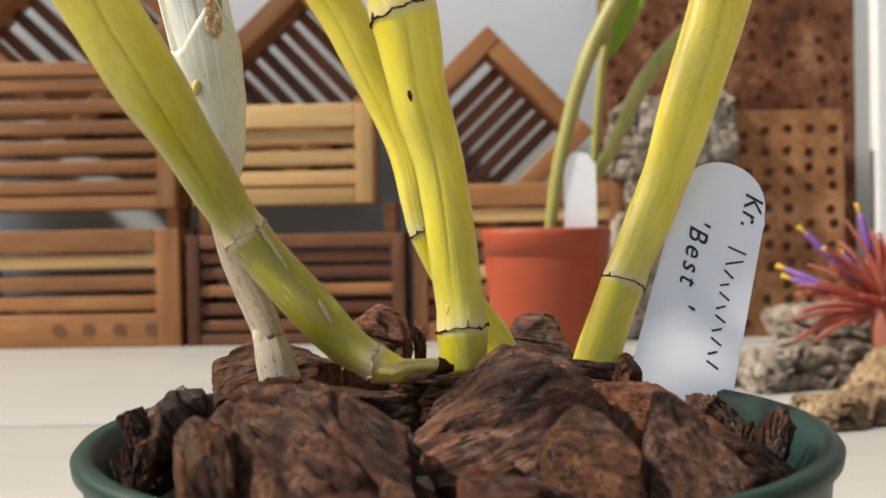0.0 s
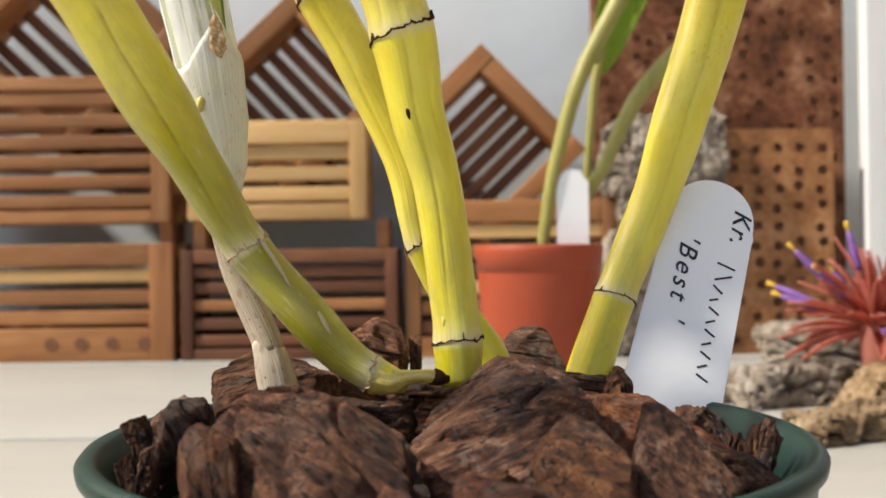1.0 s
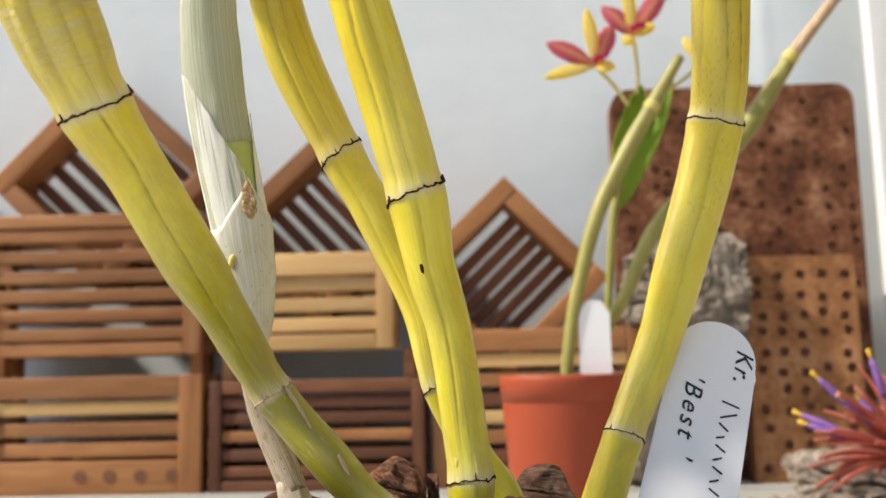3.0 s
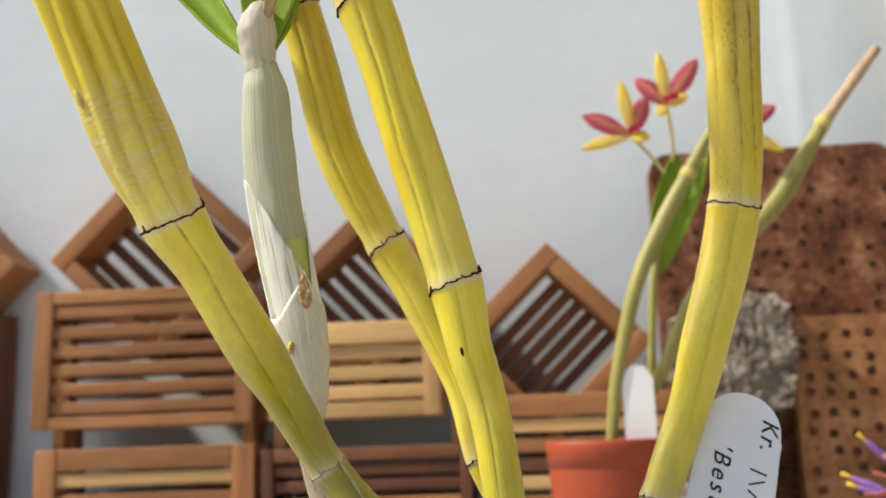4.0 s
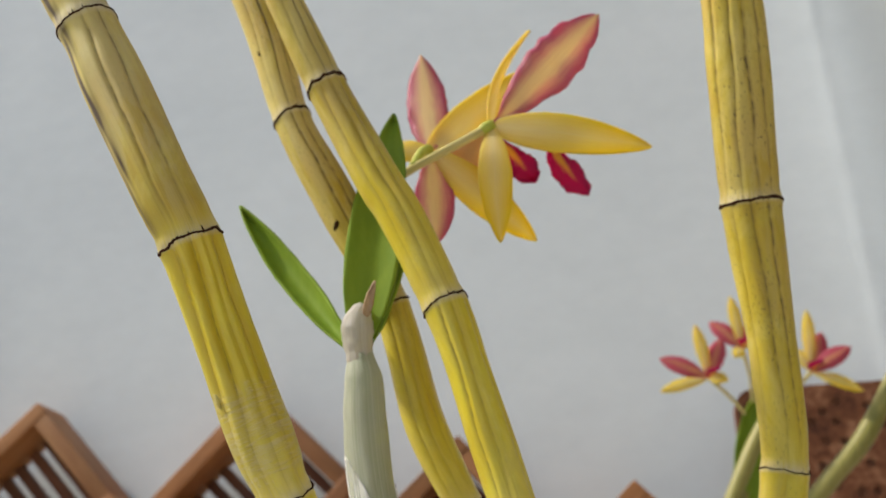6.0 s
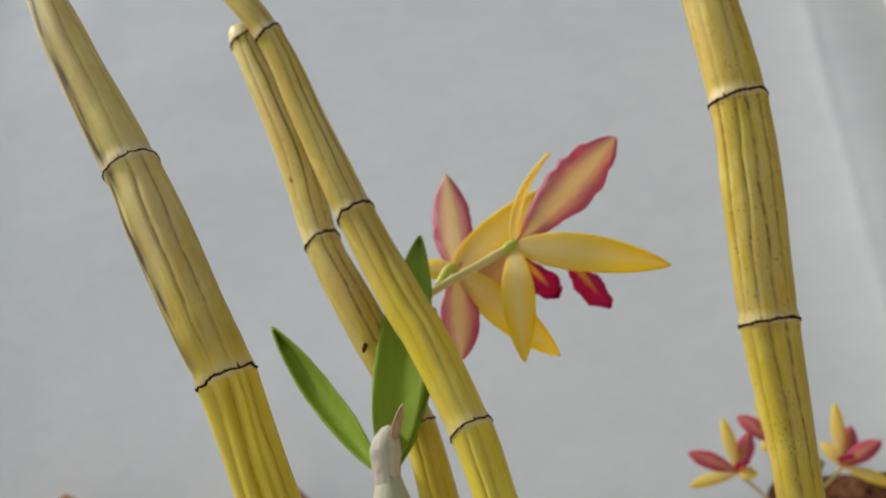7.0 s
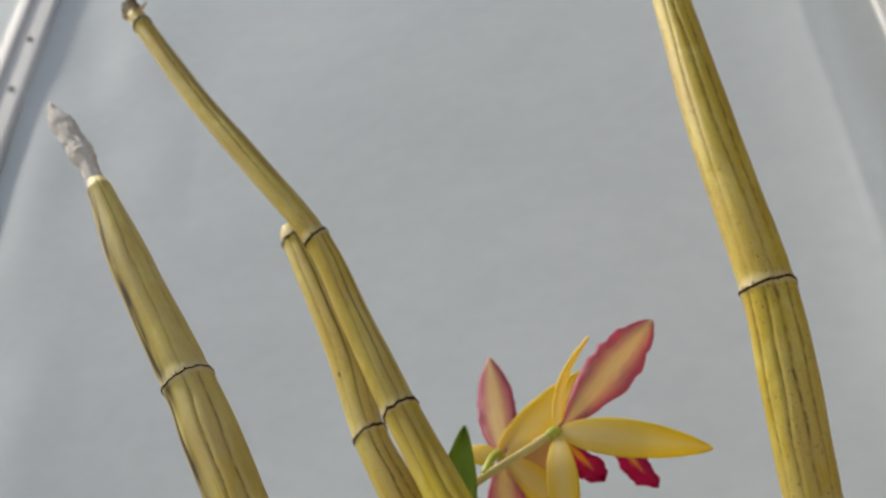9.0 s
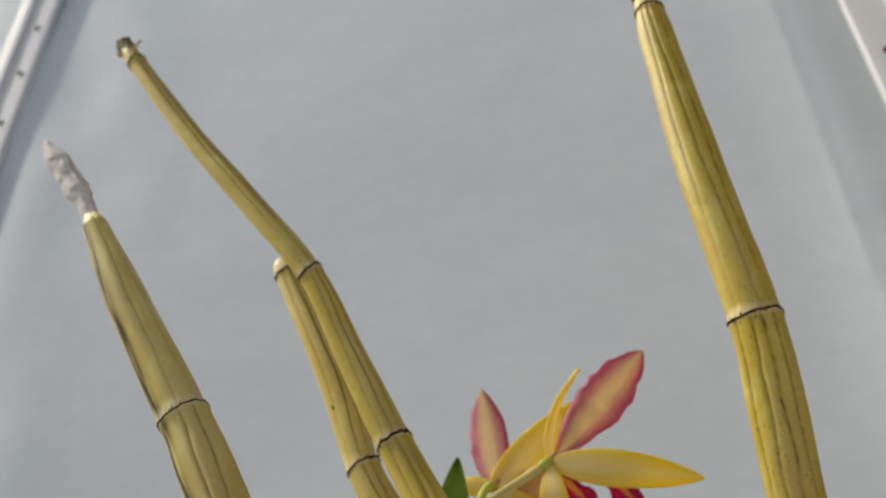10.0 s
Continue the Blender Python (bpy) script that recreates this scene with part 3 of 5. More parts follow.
def build_mounts():
    rng = random.Random(4)
    holes = [(0.014 + 0.0205 * i + rng.uniform(-0.006, 0.006), 0.018 + 0.0195 * j + rng.uniform(-0.006, 0.006)) for i in range(11) for j in range(18) if rng.random() < 0.8]
    plaque("mounting_panel", "large dark red-brown fibre panel with bored holes", 0.130, 0.362, 0.011, 0.383, 0.902, 0.025, 0.018, PANEL_RED, holes, 0.0044, 0)
    holes = [(0.012 + 0.0188 * i + rng.uniform(-0.0025, 0.0025), 0.014 + 0.0168 * j + rng.uniform(-0.0025, 0.0025)) for i in range(5) for j in range(12) if rng.random() < 0.93]
    plaque("mounting_panel", "smaller tan panel with rows of bored holes", 0.239, 0.338, 0.011, 0.2125, 0.868, 0.022, 0.005, PANEL_TAN, holes, 0.0047, 0)
    for seed, place, size, label in ((31, (0.172, 0.872, 0.066), (0.105, 0.05, 0.115), "grey rough cork bark slab on the bench"), (32, (0.192, 0.868, 0.176), (0.100, 0.05, 0.140), "grey weathered cork bark chunk with pale patches"), (33, (0.150, 0.872, 0.185), (0.05, 0.045, 0.10), "grey weathered cork bark chunk with pale patches")):
        ob = mesh_object("cork_bark", lump(seed, size, 5, 0.085, 0.8), CORK)
        ob.location = place
        tagged(ob, label, "cork bark", "cork pieces")
    for seed, place, size, spin, mat, label in (
        (41, (0.200, 0.60, 0.022), (0.10, 0.06, 0.026), 15, CORK, "grey weathered piece of cork lying on the bench"),
        (42, (0.262, 0.68, 0.032), (0.11, 0.07, 0.046), -20, CORK, "grey weathered piece of cork lying on the bench"),
        (43, (0.205, 0.485, 0.019), (0.11, 0.045, 0.020), 24, DRIFT, "pale tan piece of driftwood lying on the bench"),
        (44, (0.275, 0.55, 0.026), (0.11, 0.07, 0.034), 5, DRIFT, "pale tan piece of driftwood lying on the bench"),
    ):
        ob = mesh_object("driftwood" if mat is DRIFT else "cork_bark", lump(seed, size, 5, 0.10, 0.5), mat)
        ob.location, ob.rotation_euler = place, (0, 0, radians(spin))
        tagged(ob, label, "driftwood" if mat is DRIFT else "cork bark", "driftwood pieces" if mat is DRIFT else "cork pieces")


build_mounts()


# ------------------------------------------------------------------ the potted orchid
POT_X, POT_Y, POT_R, POT_TOP = -0.0032, 0.168, 0.0601, 0.0752


def lathe(profile, segs=96, shape=None):
    bm = bmesh.new()
    rings = []
    for r, z in profile:
        rings.append([bm.verts.new(((r * (shape(k / segs, z) if shape else 1)) * math.cos(math.tau * k / segs), (r * (shape(k / segs, z) if shape else 1)) * math.sin(math.tau * k / segs), z)) for k in range(segs)])
    for a, b in zip(rings, rings[1:]):
        for k in range(segs):
            bm.faces.new((a[k], a[(k + 1) % segs], b[(k + 1) % segs], b[k]))
    return bm, rings


def build_pot():
    pot = thing("flower_pot", "dark green plastic flower pot standing on white bench", "pot", (POT_X, POT_Y, 0))
    r, h = POT_R, POT_TOP
    bm, rings = lathe([(r - 0.0060, h - 0.013), (r - 0.016, 0.011), (r - 0.0175, 0.013), (r - 0.0082, h - 0.0135)])
    bm.faces.new(rings[1][::-1])
    bm.faces.new(rings[2])
    for a, b in ((rings[3], rings[0]),):
        for k in range(96):
            bm.faces.new((a[k], a[(k + 1) % 96], b[(k + 1) % 96], b[k]))
    bmesh.ops.recalc_face_normals(bm, faces=bm.faces)
    part("wall", bm, POT_GREEN, pot)
    bm, rings = lathe([(r - 0.0064, h - 0.0132), (r - 0.0016, h - 0.0126), (r - 0.0008, h - 0.004), (r + 0.0006, h - 0.0026), (r + 0.0008, h - 0.0012), (r, h - 0.0002), (r - 0.0012, h), (r - 0.0024, h - 0.0005), (r - 0.0032, h - 0.004), (r - 0.0086, h - 0.0128), (r - 0.0064, h - 0.0132)])
    bmesh.ops.remove_doubles(bm, verts=bm.verts, dist=1e-6)
    bmesh.ops.recalc_face_normals(bm, faces=bm.faces)
    part("rim", bm, POT_GREEN, pot, "thick rounded dark green rim")
    return pot


BARK_TURN = 3.6


def in_pot(place):
    """A place among the bark, which lies a little turned in the pot."""
    return Matrix.Translation((POT_X, POT_Y, 0)) @ Matrix.Rotation(radians(BARK_TURN), 4, "Z") @ Vector((place[0] - POT_X, place[1] - POT_Y, place[2]))


def bark_piece(seed, place, size, turn=(0, 0, 0), rough=0.05, grain=0.35, label="rough red-brown chunk of fir bark"):
    big = max(size) > 0.012
    ob = mesh_object("bark_chunk", lump(seed, size, 7 if big else 5, rough, grain), BARK)
    ob.location, ob.rotation_euler = in_pot(place), [radians(a) for a in (turn[0], turn[1], turn[2] + BARK_TURN)]
    return tagged(ob, label, "bark chunk", "bark chunks in the pot")


def chop(bm, rng, front, count):
    """Splits flat chips off a block, mostly from the side that looks along front."""
    for _ in range(count):
        way = (front * 0.8 + Vector([rng.uniform(-1, 1) for _ in range(3)])).normalized()
        reach = sorted(v.co.dot(way) for v in bm.verts)
        at = reach[-1] - (reach[-1] - reach[0]) * rng.uniform(0.05, 0.17)
        bmesh.ops.bisect_plane(bm, geom=bm.verts[:] + bm.edges[:] + bm.faces[:], plane_co=way * at, plane_no=way, clear_outer=True)
        bmesh.ops.holes_fill(bm, edges=[e for e in bm.edges if e.is_boundary], sides=0)


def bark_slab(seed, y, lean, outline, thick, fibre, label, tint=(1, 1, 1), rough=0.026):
    """A split slab whose broad face looks forward and leans back; outline as (x, z); fibre: degrees of its grain below level."""
    cx, cz = sum(p[0] for p in outline) / len(outline), sum(p[1] for p in outline) / len(outline)
    turn = Matrix.Rotation(radians(fibre), 3, "Y")
    back = Vector((0, 1, -lean)).normalized()
    rng = random.Random(seed)
    bm = bmesh.new()
    def ring(scale, deep, jitter):
        return [bm.verts.new(turn.inverted() @ (Vector(((x - cx) * scale, lean * (z - cz) * scale, (z - cz) * scale)) + back * (deep + rng.uniform(-jitter, jitter)))) for x, z in outline]
    rings = [ring(0.40, -0.12 * thick, 0.0012), ring(0.75, -0.10 * thick, 0.0012), ring(1.0, 0.06 * thick, 0.0008), ring(1.03, 0.5 * thick, 0.001), ring(0.8, thick, 0.002)]
    for a, b in zip(rings, rings[1:]):
        for k in range(len(outline)):
            bm.faces.new((a[k], a[(k + 1) % len(outline)], b[(k + 1) % len(outline)], b[k]))
    bm.faces.new(rings[0][::-1])
    bm.faces.new(rings[-1])
    bmesh.ops.recalc_face_normals(bm, faces=bm.faces)
    front = turn.inverted() @ -back
    chop(bm, rng, front, 9)
    bmesh.ops.triangulate(bm, faces=bm.faces)
    wide, tall = max(p[0] for p in outline) - min(p[0] for p in outline), max(p[1] for p in outline) - min(p[1] for p in outline)
    ob = mesh_object("bark_chunk", weather(bm, seed, (wide, thick, tall * 1.3), 7, rough, 0.22, 14000 if wide > 0.02 else 8000), BARK)
    ob.location = in_pot((cx, y, cz))
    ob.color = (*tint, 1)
    ob.rotation_euler = (0, radians(fibre), radians(BARK_TURN))
    return tagged(ob, label, "bark chunk", "bark chunks in the pot")


def build_bark():
    # what lies under the chunks
    bm = bmesh.new()
    rings = []
    for j in range(26):
        rr = (POT_R - 0.0085) * j / 25
        rings.append([bm.verts.new((POT_X + rr * math.cos(math.tau * k / 90), POT_Y + rr * math.sin(math.tau * k / 90), 0.0600 + 0.012 * (1 - (j / 25) ** 2) + 0.003 * noise.fractal((rr * 60 * math.cos(math.tau * k / 90), rr * 60 * math.sin(math.tau * k / 90), 2), 1, 2, 3))) for k in range(90)] if j else [bm.verts.new((POT_X, POT_Y, 0.073))])
    for k in range(90):
        bm.faces.new((rings[0][0], rings[1][k], rings[1][(k + 1) % 90]))
    for a, b in zip(rings[1:], rings[2:]):
        for k in range(90):
            bm.faces.new((a[k], a[(k + 1) % 90], b[(k + 1) % 90], b[k]))
    tagged(mesh_object("potting_mix", bm, BARK_FINES), "dark fine bark mix filling the green pot", "potting mix", kind="stuff")
    chunks = (
        (107, (-0.0445, 0.155, 0.0772), (0.014, 0.010, 0.010), (0, 50, 10), "dark charred looking piece of fir bark"),
        (112, (0.0335, 0.198, 0.0770), (0.0100, 0.007, 0.0080), (0, 60, 20), ""),
        (114, (0.0405, 0.166, 0.0725), (0.0130, 0.010, 0.0085), (0, 48, 10), ""),
        (120, (-0.0225, 0.152, 0.0788), (0.0200, 0.014, 0.0110), (0, 6, 20), ""),
        (121, (0.0370, 0.142, 0.0705), (0.0130, 0.013, 0.0110), (0, 24, 20), ""),
        (122, (-0.0060, 0.182, 0.0770), (0.0200, 0.014, 0.0100), (0, 0, 0), ""),
        (123, (0.0180, 0.182, 0.0780), (0.0210, 0.015, 0.0100), (0, 8, 30), ""),
        (124, (-0.0330, 0.121, 0.0690), (0.0140, 0.011, 0.0110), (0, -10, 0), ""),
    )
    for seed, place, size, turn, label in chunks:
        bark_piece(seed, place, size, turn, label=label or "rough red-brown chunk of fir bark")
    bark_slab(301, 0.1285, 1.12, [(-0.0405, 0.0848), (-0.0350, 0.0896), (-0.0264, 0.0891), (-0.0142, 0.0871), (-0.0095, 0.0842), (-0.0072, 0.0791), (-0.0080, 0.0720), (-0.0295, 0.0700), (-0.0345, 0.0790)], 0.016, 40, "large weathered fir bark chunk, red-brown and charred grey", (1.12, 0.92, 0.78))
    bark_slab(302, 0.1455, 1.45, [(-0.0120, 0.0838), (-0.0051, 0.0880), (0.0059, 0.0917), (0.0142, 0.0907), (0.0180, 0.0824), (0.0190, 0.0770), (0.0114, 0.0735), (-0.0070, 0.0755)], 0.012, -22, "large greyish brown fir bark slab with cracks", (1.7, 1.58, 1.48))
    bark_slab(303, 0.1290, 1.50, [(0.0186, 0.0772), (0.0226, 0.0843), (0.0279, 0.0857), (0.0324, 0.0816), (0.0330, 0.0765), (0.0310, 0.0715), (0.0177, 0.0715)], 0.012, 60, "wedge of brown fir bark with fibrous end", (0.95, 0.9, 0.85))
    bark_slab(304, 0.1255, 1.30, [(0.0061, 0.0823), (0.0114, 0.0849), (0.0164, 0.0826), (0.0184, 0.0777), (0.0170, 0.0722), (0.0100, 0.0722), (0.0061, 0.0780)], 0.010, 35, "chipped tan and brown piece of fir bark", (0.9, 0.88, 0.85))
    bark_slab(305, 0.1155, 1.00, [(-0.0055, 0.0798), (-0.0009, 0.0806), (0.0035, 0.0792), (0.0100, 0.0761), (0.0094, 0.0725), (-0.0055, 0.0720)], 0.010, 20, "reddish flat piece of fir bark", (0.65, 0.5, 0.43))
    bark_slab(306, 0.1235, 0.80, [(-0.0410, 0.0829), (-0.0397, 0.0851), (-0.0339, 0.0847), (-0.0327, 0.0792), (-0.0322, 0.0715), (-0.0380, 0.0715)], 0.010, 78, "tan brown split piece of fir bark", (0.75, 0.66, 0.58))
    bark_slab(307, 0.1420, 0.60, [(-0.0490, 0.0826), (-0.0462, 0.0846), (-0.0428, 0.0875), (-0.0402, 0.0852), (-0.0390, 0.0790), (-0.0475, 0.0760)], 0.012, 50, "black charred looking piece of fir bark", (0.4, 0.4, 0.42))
    bark_slab(308, 0.1850, 0.50, [(-0.0485, 0.0830), (-0.0422, 0.0866), (-0.0354, 0.0890), (-0.0280, 0.0878), (-0.0200, 0.0815), (-0.0240, 0.0740), (-0.0456, 0.0740)], 0.010, -20, "brown fir bark piece ridged lengthwise")
    bark_slab(309, 0.1990, 0.25, [(-0.0262, 0.0894), (-0.0219, 0.0928), (-0.0164, 0.0932), (-0.0113, 0.0906), (-0.0098, 0.0846), (-0.0114, 0.0760), (-0.0270, 0.0760)], 0.010, 25, "pale brown rounded piece of fir bark", (1.5, 1.4, 1.3))
    bark_slab(310, 0.2040, 0.20, [(0.0104, 0.0870), (0.0124, 0.0898), (0.0159, 0.0909), (0.0215, 0.0891), (0.0246, 0.0845), (0.0248, 0.0750), (0.0104, 0.0750)], 0.009, 10, "rough red-brown chunk of fir bark")
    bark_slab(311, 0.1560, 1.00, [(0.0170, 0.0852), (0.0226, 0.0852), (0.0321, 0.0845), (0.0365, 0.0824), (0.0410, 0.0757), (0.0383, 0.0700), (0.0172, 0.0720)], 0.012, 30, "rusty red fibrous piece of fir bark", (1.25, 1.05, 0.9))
    bark_slab(312, 0.1770, 0.10, [(0.0291, 0.0862), (0.0314, 0.0820), (0.0310, 0.0740), (0.0255, 0.0740), (0.0262, 0.0825)], 0.005, 75, "pointed brown piece of fir bark")
    bark_slab(313, 0.2015, 0.10, [(-0.0097, 0.0916), (-0.0074, 0.0922), (-0.0072, 0.0809), (-0.0076, 0.0740), (-0.0096, 0.0740)], 0.004, 85, "dark narrow splinter of fir bark")
    for seed, x, y, z, tall, lean, wide in ((321, -0.0505, 0.141, 0.0735, 0.012, -14, 0.0026), (322, -0.0478, 0.139, 0.0745, 0.013, 12, 0.0030), (323, -0.0492, 0.147, 0.0760, 0.013, -24, 0.0034), (324, 0.0428, 0.150, 0.0725, 0.012, 8, 0.0022), (325, 0.0446, 0.150, 0.0730, 0.0125, 12, 0.0024), (326, 0.0464, 0.152, 0.0725, 0.0120, 16, 0.0020), (327, 0.0475, 0.156, 0.0715, 0.0090, 22, 0.0022), (328, 0.0415, 0.154, 0.0715, 0.0100, 4, 0.0030)):
        bark_piece(seed, (x, y, z), (tall, wide, wide * 1.1), (0, -90 + lean, 0), 0.07, 0.3, "thin splinter of dark bark")
    rng = random.Random(77)
    for i in range(30):
        a, rr = rng.uniform(0, math.tau), (POT_R - 0.014) * math.sqrt(rng.uniform(0.2, 1))
        z = 0.0635 + 0.010 * (1 - (rr / POT_R) ** 2)
        s = rng.uniform(0.005, 0.009)
        bark_piece(200 + i, (POT_X + rr * math.cos(a), POT_Y + rr * math.sin(a), z), (s * rng.uniform(0.8, 1.6), s, s * rng.uniform(0.6, 1.1)), [rng.uniform(-40, 40) for _ in range(3)], 0.06, 0.4, "small dark crumb of fir bark")


# centre lines: x, y, z, radius, whether a node lies there, and how ripe the skin is (0 green, 0.45 yellow, 1 papery)
CANES = (
    ("leaning yellow-green cane with a dried white tip", (
        (-0.0102, 0.1582, 0.0846, 0.00150, 0, 0.60), (-0.0126, 0.1580, 0.0852, 0.00225, 0, 0.45), (-0.0158, 0.1580, 0.0864, 0.00285, 1, 0.22), (-0.0206, 0.1580, 0.0897, 0.00330, 0, 0.16),
        (-0.0257, 0.1570, 0.0955, 0.00365, 0, 0.14), (-0.0355, 0.1560, 0.1072, 0.00345, 1, 0.17), (-0.0416, 0.1495, 0.1195, 0.00398, 0, 0.24),
        (-0.0460, 0.1410, 0.1295, 0.00488, 0, 0.31), (-0.0515, 0.1325, 0.1417, 0.00474, 0, 0.36), (-0.0557, 0.1258, 0.1503, 0.00543, 1, 0.40),
        (-0.0603, 0.1195, 0.1635, 0.00655, 0, 0.50), (-0.0671, 0.1120, 0.1839, 0.00623, 0, 0.45), (-0.0720, 0.1048, 0.2000, 0.00646, 1, 0.55),
        (-0.0769, 0.1010, 0.2106, 0.00663, 0, 0.75), (-0.0899, 0.0978, 0.2367, 0.00700, 0, 0.84), (-0.0978, 0.0955, 0.2528, 0.00645, 1, 0.86),
        (-0.1165, 0.0893, 0.2871, 0.00580, 0, 0.92), (-0.1315, 0.0840, 0.3171, 0.00370, 0, 0.88), (-0.1332, 0.0838, 0.3200, 0.00180, 0, 0.80),
    )),
    ("tall bright yellow cane bending over at its top", (
        (-0.0017, 0.1660, 0.0834, 0.00377, 0, 0.27), (-0.0018, 0.1660, 0.0909, 0.00405, 1, 0.31), (-0.0027, 0.1660, 0.1003, 0.00395, 0, 0.37),
        (-0.0049, 0.1637, 0.1172, 0.00394, 0, 0.42), (-0.0080, 0.1610, 0.1289, 0.00437, 0, 0.42), (-0.0103, 0.1590, 0.1422, 0.00514, 1, 0.44),
        (-0.0166, 0.1555, 0.1658, 0.00531, 0, 0.46), (-0.0215, 0.1532, 0.1835, 0.00507, 0, 0.46), (-0.0264, 0.1508, 0.1996, 0.00542, 1, 0.50),
        (-0.0366, 0.1477, 0.2234, 0.00567, 0, 0.55), (-0.0425, 0.1467, 0.2342, 0.00575, 0, 0.57), (-0.0563, 0.1436, 0.2629, 0.00526, 1, 0.64),
        (-0.0684, 0.1350, 0.2915, 0.00465, 0, 0.80), (-0.0800, 0.1268, 0.3191, 0.00402, 1, 0.78), (-0.1013, 0.1205, 0.3497, 0.00420, 0, 0.74),
        (-0.1275, 0.1150, 0.3868, 0.00400, 0, 0.72), (-0.1533, 0.1080, 0.4275, 0.00347, 1, 0.74), (-0.1574, 0.1075, 0.4343, 0.00317, 0, 0.80),
    )),
    ("yellow cane standing close behind another cane", (
        (0.0062, 0.1900, 0.0800, 0.00360, 0, 0.36), (0.0040, 0.1900, 0.0863, 0.00350, 0, 0.36), (-0.0010, 0.1890, 0.0935, 0.00340, 0, 0.36),
        (-0.0085, 0.1870, 0.1076, 0.00300, 1, 0.36), (-0.0117, 0.1860, 0.1231, 0.00360, 0, 0.40), (-0.0209, 0.1845, 0.1438, 0.00425, 0, 0.42),
        (-0.0273, 0.1828, 0.1556, 0.00455, 1, 0.46), (-0.0373, 0.1787, 0.1778, 0.00529, 0, 0.52), (-0.0450, 0.1720, 0.2091, 0.00487, 1, 0.58),
        (-0.0599, 0.1647, 0.2405, 0.00588, 0, 0.72), (-0.0717, 0.1600, 0.2650, 0.00519, 1, 0.82), (-0.0810, 0.1555, 0.2970, 0.00582, 0, 0.80),
        (-0.0991, 0.1500, 0.3402, 0.00468, 1, 0.82), (-0.1009, 0.1495, 0.3458, 0.00240, 0, 0.60),
    )),
    ("thick upright yellow cane beside the plant label", (
        (0.0230, 0.1980, 0.0750, 0.00406, 0, 0.36), (0.0252, 0.2000, 0.0812, 0.00433, 0, 0.36), (0.0309, 0.2010, 0.0964, 0.00411, 1, 0.38),
        (0.0392, 0.2025, 0.1155, 0.00460, 0, 0.42), (0.0454, 0.2023, 0.1340, 0.00545, 0, 0.44), (0.0543, 0.2015, 0.1645, 0.00593, 1, 0.52),
        (0.0551, 0.1925, 0.1946, 0.00607, 0, 0.61), (0.0540, 0.1808, 0.2336, 0.00776, 1, 0.64), (0.0541, 0.1665, 0.2650, 0.00822, 0, 0.68),
        (0.0538, 0.1560, 0.2925, 0.00785, 1, 0.66), (0.0484, 0.1440, 0.3451, 0.00755, 0, 0.68), (0.0446, 0.1340, 0.3983, 0.00625, 0, 0.66),
        (0.0438, 0.1310, 0.4138, 0.00494, 1, 0.80), (0.0424, 0.1305, 0.4204, 0.00354, 0, 1.00),
    )),
)


# creases of each stretch between nodes, from the foot up: where they lie across the front at its foot and at its top (-1 to 1), depth, darkness of the thread
CREASES = {
    11: ((), (), ((-0.25, -0.10, 0.45, 0.30),), ((-0.58, -0.20, 1.7, 0.22), (-0.95, -0.78, 1.2, 0.10), (0.62, 0.60, 1.1, 0.14), (0.12, 0.22, 0.6, 0.0)),
         ((-0.52, -0.46, 0.5, 0.26), (0.08, 0.15, 0.55, 0.30), (0.90, 0.72, 0.4, 0.15)), ((0.42, 0.30, 0.4, 0.20), (-0.35, -0.30, 0.5, 0.08), (0.85, 0.80, 0.4, 0.1))),
    12: ((), ((-0.30, -0.10, 0.45, 0.12), (0.55, 0.50, 0.15, 0.0)), ((-0.05, 0.16, 0.8, 0.12), (-0.62, -0.42, 0.6, 0.28), (0.86, 0.82, 0.5, 0.05)),
         ((-0.10, 0.02, 0.7, 0.12), (0.40, 0.55, 0.7, 0.10), (-0.70, -0.60, 0.5, 0.12)), ((0.02, 0.08, 0.45, 0.92), (0.50, 0.66, 0.45, 0.92), (-0.55, -0.35, 0.5, 0.15)),
         ((0.10, 0.20, 0.9, 0.70), (0.62, 0.58, 0.6, 0.45), (-0.55, -0.40, 0.6, 0.50)), ()),
    13: ((), ((-0.45, -0.50, 0.35, 0.05),), ((-0.55, -0.45, 0.6, 0.20), (0.02, 0.05, 0.55, 0.12), (0.55, 0.50, 0.4, 0.10)), ((-0.22, -0.15, 0.5, 0.60), (0.30, 0.36, 0.5, 0.42), (0.80, 0.80, 0.4, 0.2)),
         ((-0.10, -0.15, 0.6, 0.72), (0.45, 0.40, 0.5, 0.50), (-0.75, -0.70, 0.4, 0.20)), ()),
    14: ((), ((0.15, 0.15, 0.45, 0.06),), ((0.20, 0.0, 0.75, 0.36), (0.72, 0.55, 0.5, 0.46), (-0.70, -0.62, 0.35, 0.12)),
         ((-0.72, -0.66, 0.4, 0.40), (-0.22, -0.10, 0.55, 0.30), (0.36, 0.30, 0.7, 0.48), (0.76, 0.72, 0.5, 0.42)), ((0.40, 0.05, 0.6, 0.35), (0.74, 0.60, 0.45, 0.45), (-0.50, -0.35, 0.35, 0.12), (-0.90, -0.88, 0.4, 0.45)), ()),
}


